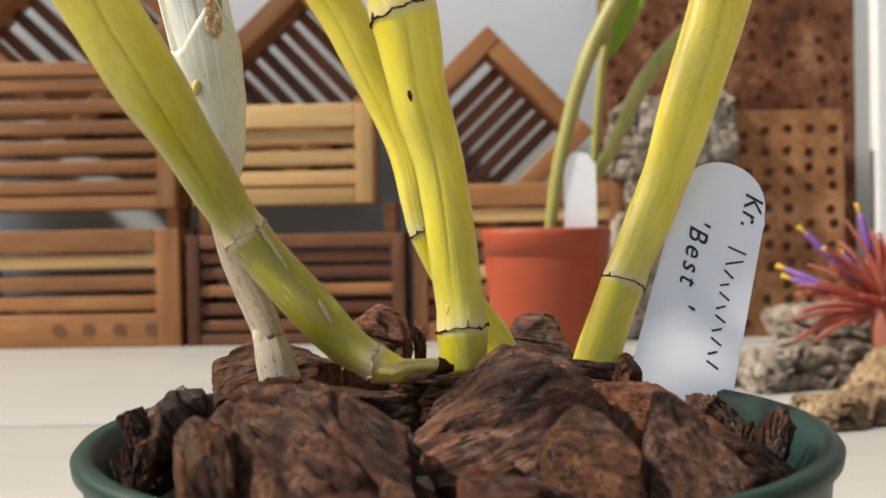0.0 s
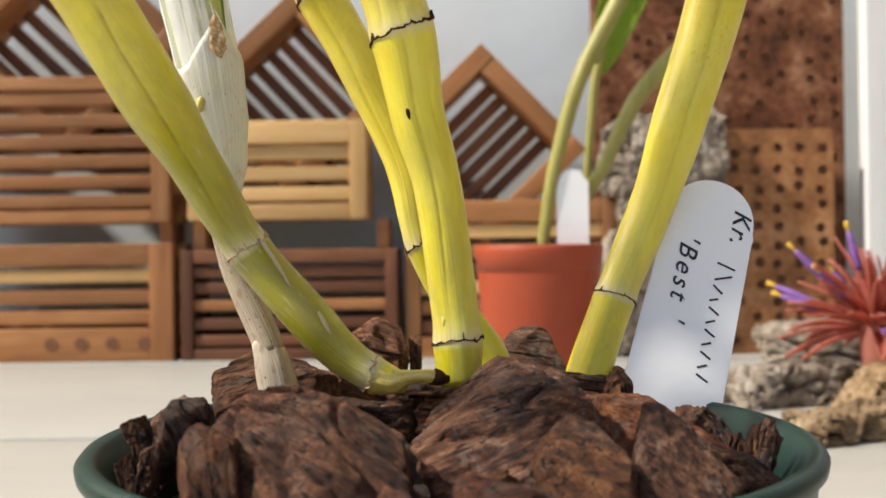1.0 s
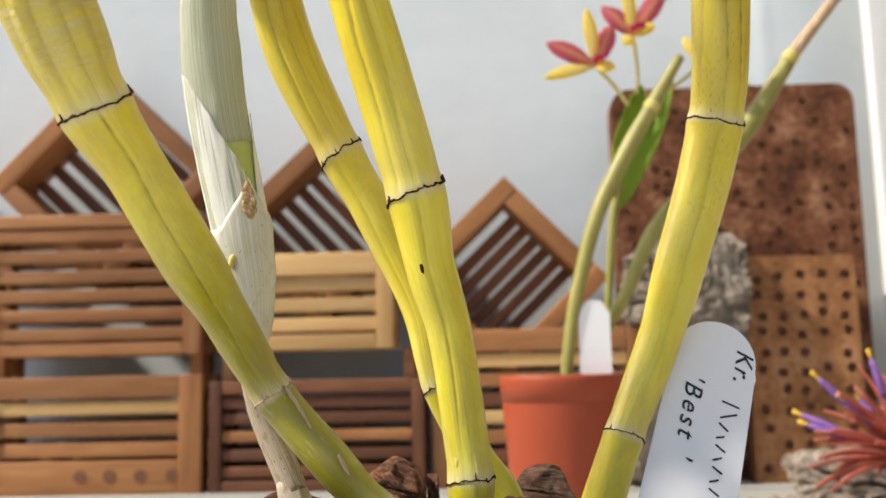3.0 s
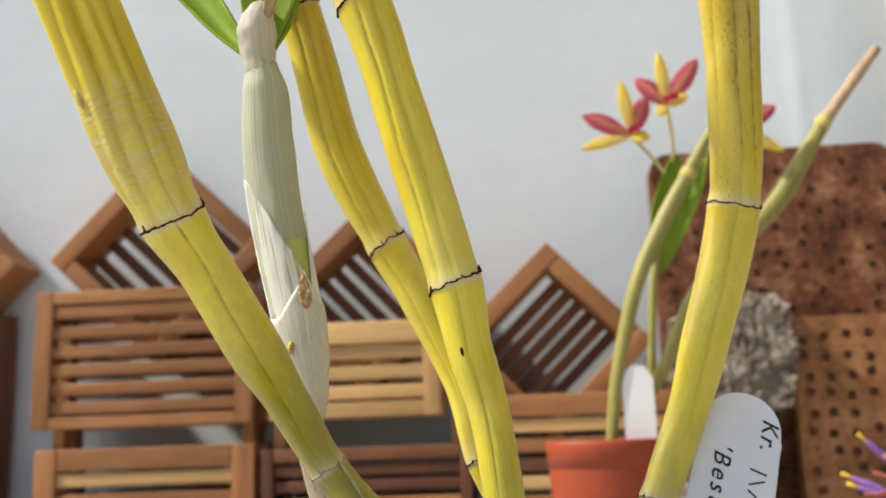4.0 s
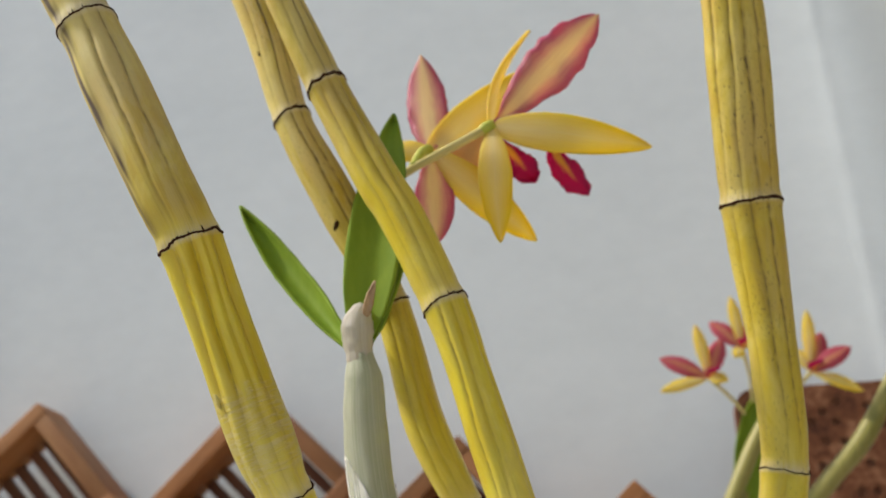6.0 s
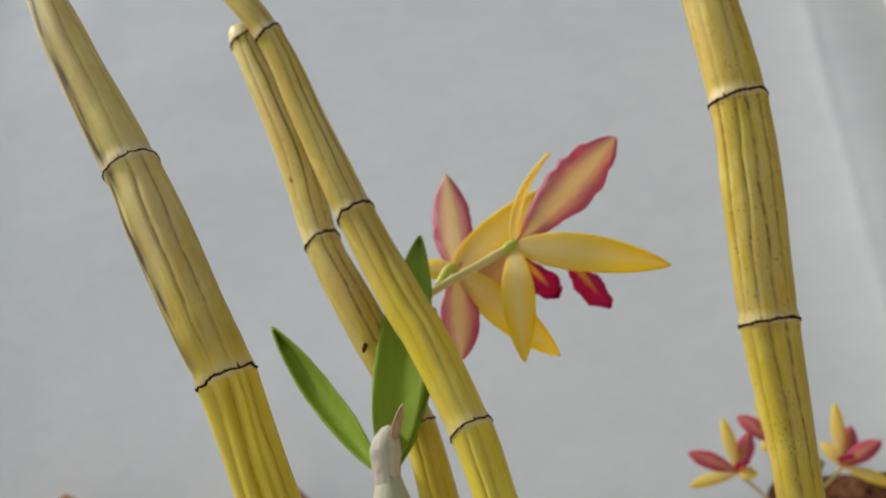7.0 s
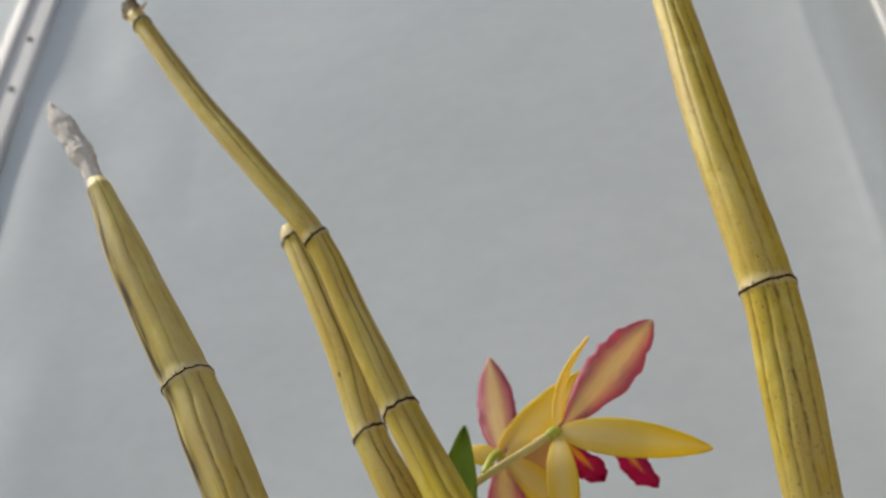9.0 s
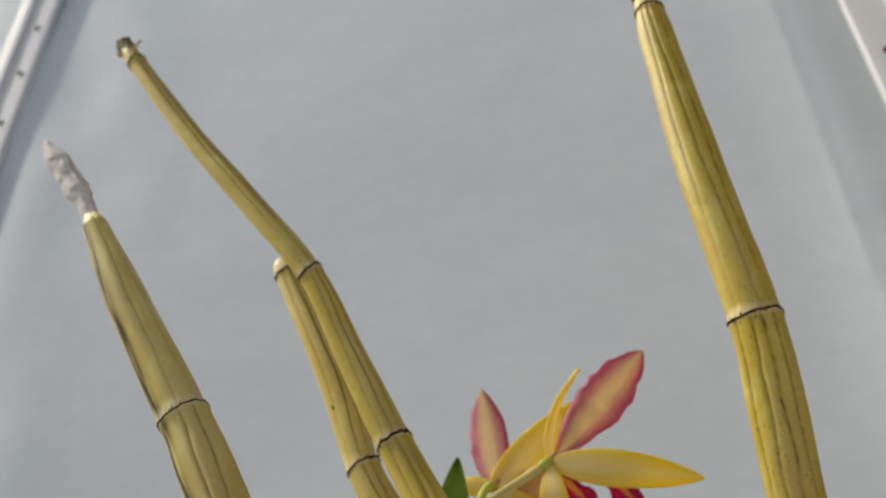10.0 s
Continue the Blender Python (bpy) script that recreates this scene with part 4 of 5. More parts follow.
def node_ring(sample, axis, skin, seed, parent, mat=None, bold=1.0, tilt=0.0):
    """A torn dark scar line round a node."""
    (p, run), (side, front, way) = sample, axis
    rng = random.Random(seed)
    bm = bmesh.new()
    segs, ph = 240, rng.uniform(0, 6)
    rows = []
    for k in range(segs):
        a = math.tau * k / segs
        wave = tilt * math.sin(a) + 0.00035 * math.sin(2 * a + ph) + 0.0007 * noise.noise((k * 0.06, seed, 1)) + 0.00022 * noise.noise((k * 0.25, seed, 4))
        thick = bold * (0.00017 + 0.00030 * abs(noise.noise((k * 0.16, seed, 9)))) + (0.00012 if rng.random() < 0.12 else 0)
        tick = rng.uniform(0.0003, 0.0012) if rng.random() < 0.025 else 0.0
        r = p[3] * skin(k / segs) + 0.00005
        ring = []
        for dr, dz in ((-0.0003, -thick), (0.00022, -thick * 0.7), (0.00022, thick * 0.7 + tick), (-0.0003, thick + tick)):
            ring.append(bm.verts.new(p[:3] + (r + dr - (0.00010 if tick and dz > 0 else 0)) * (math.sin(a) * side - math.cos(a) * front) + (wave + dz) * way))
        rows.append(ring)
    for k in range(segs):
        a, b = rows[k], rows[(k + 1) % segs]
        for j in range(4):
            bm.faces.new((a[j], b[j], b[(j + 1) % 4], a[(j + 1) % 4]))
    bmesh.ops.recalc_face_normals(bm, faces=bm.faces)
    return part("node_ring", bm, mat or NODE, parent)


def build_cane(rows, seed, plant, label, segs=250):
    samples = smooth_path([(*r[:3], r[3] * 1.03) for r in rows], 0.0012)
    axes = frames_along(samples)
    places = np.array([p[:3] for p, _ in samples])
    nodes = [int(np.argmin(np.linalg.norm(places - np.array(r[:3]), axis=1))) for r in rows if r[4]]
    runs = np.array([s for _, s in samples])
    ages = np.interp(np.arange(len(samples)), [int(np.argmin(np.linalg.norm(places - np.array(r[:3]), axis=1))) for r in rows], [r[5] for r in rows])
    rng = random.Random(seed)
    marks = [0, *nodes, len(samples) - 1]
    depth = np.zeros((len(samples), segs))
    sign = np.zeros((len(samples), segs))
    turns = np.arange(segs) / segs
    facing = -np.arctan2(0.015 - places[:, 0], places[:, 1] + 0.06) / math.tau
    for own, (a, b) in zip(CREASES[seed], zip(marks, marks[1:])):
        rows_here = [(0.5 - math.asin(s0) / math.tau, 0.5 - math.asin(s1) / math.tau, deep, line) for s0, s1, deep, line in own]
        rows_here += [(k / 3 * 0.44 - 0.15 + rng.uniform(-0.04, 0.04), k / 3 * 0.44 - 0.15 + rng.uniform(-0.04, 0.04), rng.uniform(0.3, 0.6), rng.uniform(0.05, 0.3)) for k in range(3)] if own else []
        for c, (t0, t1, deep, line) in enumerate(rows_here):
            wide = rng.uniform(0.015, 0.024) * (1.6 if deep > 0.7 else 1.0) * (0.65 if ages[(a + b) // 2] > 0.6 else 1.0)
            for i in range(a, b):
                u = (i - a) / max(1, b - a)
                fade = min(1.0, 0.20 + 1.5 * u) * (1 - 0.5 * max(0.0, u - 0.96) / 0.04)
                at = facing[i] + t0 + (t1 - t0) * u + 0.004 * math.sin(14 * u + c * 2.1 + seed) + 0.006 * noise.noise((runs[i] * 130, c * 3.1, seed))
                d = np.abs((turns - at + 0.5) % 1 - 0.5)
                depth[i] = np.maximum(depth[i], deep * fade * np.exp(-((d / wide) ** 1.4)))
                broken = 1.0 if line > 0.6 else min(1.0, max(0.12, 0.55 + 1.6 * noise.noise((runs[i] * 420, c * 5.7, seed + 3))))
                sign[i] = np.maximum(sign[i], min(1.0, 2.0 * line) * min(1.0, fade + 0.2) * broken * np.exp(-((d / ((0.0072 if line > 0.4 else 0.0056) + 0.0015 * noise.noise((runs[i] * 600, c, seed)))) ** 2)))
    def shape(turn, i):
        near = min((abs(runs[i] - runs[n]) for n in nodes), default=1.0)
        above = min((runs[i] - runs[n] for n in nodes if i >= n), default=1.0)
        r = 1.0 - 0.145 * depth[i, int(turn * segs + 0.5) % segs]
        r *= 1 + 0.035 * math.exp(-((near / 0.0022) ** 2)) - 0.03 * math.exp(-(((above - 0.0035) / 0.002) ** 2))
        q = (math.cos(math.tau * turn) * 1.2, math.sin(math.tau * turn) * 1.2, runs[i] * 60 + seed)
        return r * (1 + 0.03 * noise.noise(q) + 0.008 * noise.noise((q[0] * 5, q[1] * 5, q[2] * 4)))
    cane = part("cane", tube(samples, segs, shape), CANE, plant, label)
    set_values(cane, "age", np.repeat(ages + np.array([0.08 * noise.noise((s * 30, seed, 2)) for s in runs]), segs))
    lines = sign
    # depth also masks the shade tinted into the folds
    set_values(cane, "crease_shade", depth.clip(0, 1).ravel())
    if seed in (11, 14):
        # a sooty stain down one side
        away = np.abs(turns[None, :] - 0.730 - facing[:, None])
        rough = np.array([[0.62 + 0.8 * noise.noise((s * 90, t * 30, seed)) for t in turns] for s in runs])
        lines = np.maximum(lines, np.exp(-((away / (0.046 if seed == 11 else 0.026)) ** 2)) * np.clip((ages - 0.53) * 4, 0, 1)[:, None] * rough * (1.4 if seed == 11 else 0.8))
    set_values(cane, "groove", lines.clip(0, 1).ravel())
    set_values(cane, "freckle", np.repeat(np.clip((ages - 0.40) * 4, 0.05, 1) * {11: 0.12, 12: 0.35, 13: 0.6, 14: 1.0}[seed], segs))
    fringe = np.zeros(len(samples))
    for n in nodes:
        d = runs - runs[n]
        fringe = np.maximum(fringe, np.where((d > -0.0002) & (d < 0.0034), 0.85 * (1 - d / 0.0034).clip(0, 1), 0))
        fringe = np.maximum(fringe, np.where(d > 0, (0.20 if ages[n] < 0.30 else 0.32 if ages[n] < 0.52 else 0.14) * np.exp(-d / 0.006), 0))
    set_values(cane, "fringe", np.repeat(fringe, segs))
    scab = np.exp(-(((places[:, 2] - 0.1625) / 0.0085) ** 6)) if seed == 11 else np.zeros(len(samples))
    ragged = np.array([[max(0.0, min(1.0, 2.2 * s + 1.5 * noise.noise((i * 0.35, k * 0.16, 5)) - 0.6)) if s > 0.02 else 0.0 for k in range(segs)] for i, s in enumerate(scab)])
    set_values(cane, "scab", (ragged * (scab > 0.02)[:, None]).ravel())
    for k, n in enumerate(nodes):
        node_ring(samples[n], axes[n], lambda turn, n=n: shape(turn, n), seed * 31 + k, cane, SPATHE if seed == 11 and k < 2 else None, 0.45 if places[n][2] < 0.112 else 0.75 if places[n][2] < 0.18 else 1.1 if places[n][2] < 0.22 else 0.7 if seed == 11 else 2.0, 0.0 if seed in (11, 14) else 0.0011 if 0.13 < places[n][2] < 0.18 else 0.0004)
    return cane, samples, axes


def eye_bud(place, size, parent, lean, mat=None, label="small dried bud scar"):
    bm = bmesh.new()
    bmesh.ops.create_uvsphere(bm, u_segments=14, v_segments=9, radius=1.0)
    for v in bm.verts:
        v.co.x *= 0.7 + 0.25 * v.co.z
        v.co += 0.12 * Vector((noise.noise(v.co * 2.0), noise.noise(v.co * 2.0 + Vector((5, 0, 0))), 0))
    bmesh.ops.transform(bm, matrix=Matrix.Translation(place) @ Matrix.Rotation(radians(lean), 4, "Y") @ Matrix.Diagonal((size * 0.55, size * 0.55, size, 1)), verts=bm.verts)
    return part("bud_scar", bm, mat or SCAR, parent, label)


def petal(name, base, tip, width, face, bow, mat, parent, label="", wave=0.0, fat=0.45, cup=0.12, thick=0.0004, seed=0):
    """A leaf-shaped blade from base to tip. face: the way its upper side looks; bow: metres that its middle bulges to that side."""
    base, tip, face = Vector(base), Vector(tip), Vector(face)
    way = (tip - base).normalized()
    side = way.cross(face).normalized()
    up = side.cross(way).normalized()
    bm = bmesh.new()
    uv = bm.loops.layers.uv.new("UVMap")
    nu, nv = 40, 12
    grid, where = [], {}
    for i in range(nu + 1):
        u = i / nu
        low = 0.8 * fat / (1 - fat)
        prof = (u**low * (1 - u) ** 0.8) / (fat**low * (1 - fat) ** 0.8)
        half = width / 2 * max(prof, 0.12 * (1 - u) + 0.012)
        spine = base.lerp(tip, u) + up * bow * math.sin(math.pi * u)
        row = []
        for j in range(nv + 1):
            v = j / nv * 2 - 1
            edge = wave * width * abs(v) ** 3 * noise.noise((u * 6, v * 2, seed))
            vert = bm.verts.new(spine + side * (half * v * (1 + wave * (0.7 * noise.noise((u * 7, 3 * (v > 0), seed + 3)) + 0.5 * noise.noise((u * 17, 3 * (v > 0), seed + 5))))) + up * (cup * width * (v * v - 0.4) * min(1, 4 * u) + edge))
            where[vert] = (u, j / nv)
            row.append(vert)
        grid.append(row)
    for i in range(nu):
        for j in range(nv):
            f = bm.faces.new((grid[i][j], grid[i][j + 1], grid[i + 1][j + 1], grid[i + 1][j]))
            for loop in f.loops:
                loop[uv].uv = where[loop.vert]
    ob = part(name, bm, mat, parent, label)
    m = ob.modifiers.new("thickness", "SOLIDIFY")
    m.thickness, m.offset = thick, 0
    return ob


def petal_material(name, inner, outer, edge_at, veins=0.25, rim=None):
    """Petal skin: one colour along the middle, another toward the margin, with fine veins lengthwise."""
    m, n, l, b = material(name, 0.42, 0, 0.3)
    uv = n.new("ShaderNodeSeparateXYZ")
    l.new(coords(n, "UV"), uv.inputs[0])
    off = math_of(n, l, "ABSOLUTE", math_of(n, l, "SUBTRACT", uv.outputs[1], 0.5))
    wob = noise_tex(n, l, stretch(n, l, coords(n, "UV"), (5, 26, 1)), 1.0, 4, 0.6)
    along = math_of(n, l, "MULTIPLY", uv.outputs[0], edge_at[2])
    d = math_of(n, l, "ADD", math_of(n, l, "ADD", off, along), math_of(n, l, "MULTIPLY", math_of(n, l, "SUBTRACT", wob, 0.5), 0.35))
    fac = ramp(n, l, d, [(edge_at[0], (0, 0, 0)), (edge_at[1], (1, 1, 1))])
    col = blend(n, l, fac, inner, outer)
    vein = noise_tex(n, l, stretch(n, l, coords(n, "UV"), (2.5, 60, 1)), 1.0, 3, 0.6)
    col = blend(n, l, math_of(n, l, "MULTIPLY", ramp(n, l, vein, [(0.45, (0, 0, 0)), (0.7, (1, 1, 1))]), veins), col, blend(n, l, 1.0, col, (0.72, 0.6, 0.55), "MULTIPLY"))
    l.new(col, b.inputs["Base Color"])
    b.inputs["Subsurface Weight"].default_value = 0.25
    b.inputs["Subsurface Radius"].default_value = (0.003, 0.002, 0.001)
    b.inputs["Subsurface Scale"].default_value = 0.5
    bump(n, l, b, vein, 0.2, 0.0004)
    glow = n.new("ShaderNodeBsdfTranslucent")
    l.new(col, glow.inputs["Color"])
    both = n.new("ShaderNodeMixShader")
    both.inputs["Fac"].default_value = 0.55
    l.new(b.outputs["BSDF"], both.inputs[1])
    l.new(glow.outputs["BSDF"], both.inputs[2])
    l.new(both.outputs["Shader"], n["Material Output"].inputs["Surface"])
    return m


YELLOW_PETAL = petal_material("yellow_petal", (0.95, 0.84, 0.46), (0.95, 0.76, 0.06), (0.10, 0.75, 0.45), 0.3)
PINK_PETAL = petal_material("pink_petal", (0.95, 0.78, 0.46), (0.66, 0.20, 0.30), (0.13, 0.46, 0.08), 0.4)
PALE_PETAL = petal_material("pale_petal", (0.78, 0.55, 0.28), (0.72, 0.42, 0.22), (0.15, 0.9, 0.2), 0.3)
LIP = petal_material("magenta_lip", (0.80, 0.52, 0.12), (0.56, 0.02, 0.17), (0.30, 0.45, 0.55), 0.4)
STEM_GREEN = noisy("flower_stem", [(0.3, (0.50, 0.43, 0.13)), (0.7, (0.66, 0.56, 0.22))], 120, 0.45, 0.15, 0.0004, (1, 1, 0.3))
PED_TIP = noisy("stem_tip_green", [(0.3, (0.38, 0.43, 0.05)), (0.7, (0.52, 0.56, 0.09))], 120, 0.45, 0.15, 0.0004)


def papery(name, pale, green, amount, dots, veins=52, clear=0.35, gloss=0.5, sheer=0.0):
    """Dry sheath: white paper with green veins showing through lengthwise and a few brown specks."""
    m, n, l, b = material(name, gloss, 0, 0.4)
    uv = coords(n, "UV")
    lines = noise_tex(n, l, stretch(n, l, uv, (veins, 5, 1)), 1.0, 4, 0.6)
    patch = noise_tex(n, l, stretch(n, l, uv, (4, 45, 1)), 1.0, 4, 0.6)
    fac = math_of(n, l, "MULTIPLY", ramp(n, l, lines, [(0.43, (0, 0, 0)), (0.57, (1, 1, 1))]), ramp(n, l, patch, [(0.3, (amount * 0.4,) * 3), (0.7, (amount,) * 3)]))
    col = blend(n, l, fac, pale, green)
    speck = noise_tex(n, l, stretch(n, l, uv, (30, 900, 1)), 1.0, 2, 0.5)
    col = blend(n, l, math_of(n, l, "MULTIPLY", ramp(n, l, speck, [(0.68, (0, 0, 0)), (0.74, (1, 1, 1))]), dots), col, (0.20, 0.11, 0.04))
    blot = noise_tex(n, l, stretch(n, l, uv, (9, 220, 1)), 1.0, 5, 0.65)
    col = blend(n, l, math_of(n, l, "MULTIPLY", ramp(n, l, blot, [(0.54, (0, 0, 0)), (0.64, (1, 1, 1))]), max(0.0, 2 * dots - 1.4)), col, (0.36, 0.21, 0.085))
    l.new(col, b.inputs["Base Color"])
    b.inputs["Subsurface Weight"].default_value = 0.2
    b.inputs["Subsurface Radius"].default_value = (0.003, 0.003, 0.002)
    b.inputs["Subsurface Scale"].default_value = 0.6
    wrinkle = noise_tex(n, l, stretch(n, l, uv, (26, 90, 1)), 1.0, 4, 0.6)
    first = bump(n, l, b, lines, 0.35, 0.0005)
    bump(n, l, b, wrinkle, 0.35, 0.0006, first)
    through_light = n.new("ShaderNodeBsdfTranslucent")
    l.new(col, through_light.inputs["Color"])
    both = n.new("ShaderNodeMixShader")
    both.inputs["Fac"].default_value = clear
    l.new(b.outputs["BSDF"], both.inputs[1])
    l.new(through_light.outputs["BSDF"], both.inputs[2])
    if sheer:
        glassy, seen = n.new("ShaderNodeBsdfTransparent"), n.new("ShaderNodeMixShader")
        l.new(math_of(n, l, "MULTIPLY", ramp(n, l, lines, [(0.50, (0, 0, 0)), (0.54, (1, 1, 1))]), sheer), seen.inputs["Fac"])
        l.new(both.outputs["Shader"], seen.inputs[1])
        l.new(glassy.outputs["BSDF"], seen.inputs[2])
        both = seen
    l.new(both.outputs["Shader"], n["Material Output"].inputs["Surface"])
    return m


PAPER = papery("papery_sheath", (0.90, 0.895, 0.85), (0.62, 0.62, 0.42), 0.5, 0.78, 70)
BLOTCH = noisy("brown_blotch", [(0.36, (0.16, 0.065, 0.020)), (0.50, (0.38, 0.24, 0.11)), (0.62, (0.74, 0.68, 0.55))], 700, 0.7, 0.3, 0.0004)
PAPER_WHITE = papery("glossy_white_sheath", (0.97, 0.97, 0.95), (0.80, 0.84, 0.66), 0.6, 0.1, 9, 0.30, 0.25, 0.7)
PAPER_GREEN = papery("green_veined_sheath", (0.70, 0.72, 0.58), (0.42, 0.49, 0.24), 0.8, 0.1, 85)
COLLAR = papery("collar_skin", (0.68, 0.65, 0.57), (0.46, 0.40, 0.31), 0.5, 0.2)
PAPER_CREAM = papery("cream_sheath", (0.70, 0.62, 0.47), (0.46, 0.30, 0.15), 0.5, 1.0)
PAPER_TAN = papery("tan_sheath", (0.74, 0.65, 0.48), (0.40, 0.25, 0.13), 0.8, 1.0)
FRESH = noisy("fresh_green_stem", [(0.3, (0.30, 0.36, 0.09)), (0.7, (0.46, 0.50, 0.17))], 150, 0.4, 0.15, 0.0004, (1, 1, 0.2))
SPATHE = noisy("spathe", [(0.3, (0.26, 0.14, 0.06)), (0.7, (0.60, 0.45, 0.28))], 200, 0.6, 0.3, 0.0006, (1, 1, 0.3))


def cut_tube(rows, segs, shape, cut, mat, name, parent, label):
    """An open-topped wrap: the tube ends at cut(turn), a share of its length."""
    samples = smooth_path(rows, 0.0012)
    total = samples[-1][1]
    bm = tube(samples, segs, shape, cap=False)
    bm.verts.ensure_lookup_table()
    axes = frames_along(samples)
    places = np.array([p for p, _ in samples])
    runs = np.array([s for _, s in samples])
    idx = np.arange(len(samples))
    for i in range(len(samples)):
        for k in range(segs):
            want = runs[i] * cut(k / segs) if cut else runs[i]
            f = float(np.interp(want, runs, idx))
            lo = int(f)
            hi = min(lo + 1, len(samples) - 1)
            p = places[lo] + (places[hi] - places[lo]) * (f - lo)
            side, front, way = axes[lo]
            a = math.tau * k / segs
            r = p[3] * (shape(k / segs, lo) if shape else 1)
            bm.verts[i * segs + k].co = Vector(p[:3] + r * (math.sin(a) * side - math.cos(a) * front))
    ob = part(name, bm, mat, parent, label)
    m = ob.modifiers.new("thickness", "SOLIDIFY")
    m.thickness, m.offset = 0.00008, -1
    return ob


def build_shoot(plant):
    shoot = new("young_shoot")
    shoot.parent = plant
    tagged(shoot, "young shoot wrapped in white papery sheaths with green leaves")
    rough = lambda s, k: (lambda turn, i: 1 + k * noise.noise((math.cos(math.tau * turn) * 2, math.sin(math.tau * turn) * 2, i * 0.06 + s)) + 0.4 * k * noise.noise((math.cos(math.tau * turn) * 6, math.sin(math.tau * turn) * 6, i * 0.3 + s)))
    # brown wrap at the foot, pale wrap over it, then the long tube
    cut_tube([(-0.0318, 0.1660, 0.0790, 0.0037), (-0.0332, 0.1664, 0.0850, 0.0033), (-0.0346, 0.1674, 0.0900, 0.0027), (-0.0357, 0.1679, 0.0930, 0.0022)], 48, rough(3, 0.08), lambda u: 0.90 + 0.10 * math.cos(math.tau * (u - 0.3)), PAPER_CREAM, "foot_sheath", shoot, "cream papery sheath at the foot")
    cut_tube([(-0.0340, 0.1672, 0.0890, 0.0026), (-0.0359, 0.1680, 0.0935, 0.0026), (-0.0399, 0.1688, 0.1019, 0.0024), (-0.0418, 0.1685, 0.1090, 0.0024), (-0.0422, 0.1682, 0.1120, 0.0024)], 48, rough(4, 0.08), lambda u: 0.90 + 0.10 * math.cos(math.tau * (u - 0.75)), PAPER_TAN, "brown_sheath", shoot, "brown speckled dry sheath")
    cut_tube([(-0.0395, 0.1688, 0.1010, 0.0022), (-0.0412, 0.1686, 0.1080, 0.0023), (-0.0420, 0.1682, 0.1140, 0.0027), (-0.0416, 0.1670, 0.1230, 0.0039), (-0.0424, 0.1660, 0.1300, 0.0051), (-0.0436, 0.1652, 0.1380, 0.0058), (-0.0447, 0.1646, 0.1455, 0.0057)], 80, rough(5, 0.04), lambda u: 0.83 + 0.16 * max(0.0, 1 - abs(u - 0.40) / 0.17) + 0.012 * noise.noise((u * 25, 1.0, 4.0)), PAPER, "outer_sheath", shoot, "white papery sheath with a brown torn tip")
    def slant(u):
        across = math.sin(math.tau * (u + 0.043))
        edge = 0.03 * noise.noise((u * 30, 2.0, 7.0))
        return (0.90 - 0.60 * (across + 1) / 1.75 if across < 0.75 else 0.30 + 1.6 * (across - 0.75)) + edge
    cut_tube([(-0.0424, 0.1657, 0.1300, 0.0044), (-0.0440, 0.1650, 0.1400, 0.0054), (-0.0460, 0.1643, 0.1500, 0.00565), (-0.0476, 0.1636, 0.1600, 0.0058), (-0.0489, 0.1629, 0.1715, 0.0059)], 96, rough(8, 0.05), slant, PAPER_WHITE, "middle_sheath", shoot, "glossy white sheath cut slantwise")
    part("stem", tube(smooth_path([(-0.0436, 0.1652, 0.1370, 0.0046), (-0.0455, 0.1645, 0.1470, 0.0051), (-0.0472, 0.1638, 0.1575, 0.0051)], 0.002), 48), FRESH, shoot, "fresh green stem between sheaths")
    cut_tube([(-0.0464, 0.1642, 0.1528, 0.0053), (-0.0478, 0.1636, 0.1600, 0.0055), (-0.0488, 0.1630, 0.1690, 0.00555), (-0.0493, 0.1622, 0.1770, 0.0054), (-0.0494, 0.1612, 0.1850, 0.0049), (-0.0501, 0.1602, 0.1915, 0.0034)], 80, lambda turn, i: 1 + 0.003 * math.sin(math.tau * 11 * turn + 0.6 * math.sin(i * 0.1)) + (0.04 if i < 30 else 0.10) * noise.noise((math.cos(math.tau * turn) * 2, math.sin(math.tau * turn) * 2, i * 0.2)), None, PAPER_GREEN, "inner_sheath", shoot, "long pale sheath with fine green veins")
    bm = tube(smooth_path([(-0.0500, 0.1604, 0.1895, 0.0034), (-0.0503, 0.1600, 0.1920, 0.0033), (-0.0506, 0.1596, 0.1945, 0.0038), (-0.0507, 0.1592, 0.1975, 0.0041), (-0.0504, 0.1589, 0.2005, 0.0037), (-0.0496, 0.1587, 0.2028, 0.0028), (-0.0487, 0.1586, 0.2044, 0.0016)], 0.0006), 60, lambda turn, i: 1 + 0.10 * noise.noise((math.cos(math.tau * turn) * 1.6, math.sin(math.tau * turn) * 1.6, i * 0.16)) + 0.05 * noise.noise((math.cos(math.tau * turn) * 4, math.sin(math.tau * turn) * 4, i * 0.3)))
    part("collar", bm, COLLAR, shoot, "wrinkled beige collar under the leaves")
    out = Vector((0.08, -0.90, -0.42))
    petal("leaf", (-0.0520, 0.1605, 0.1925), (-0.0887, 0.1688, 0.2416), 0.0080, out + Vector((0.35, 0, 0.1)), -0.003, LEAF, shoot, "slender green leaf bending outward", 0.08, 0.50, 0.42, 0.0006, 2)
    petal("leaf", (-0.0500, 0.1600, 0.1935), (-0.0435, 0.1690, 0.2677), 0.0150, out, 0.002, LEAF, shoot, "broad upright green leaf with pointed tip", 0.04, 0.42, 0.12, 0.0006, 5)
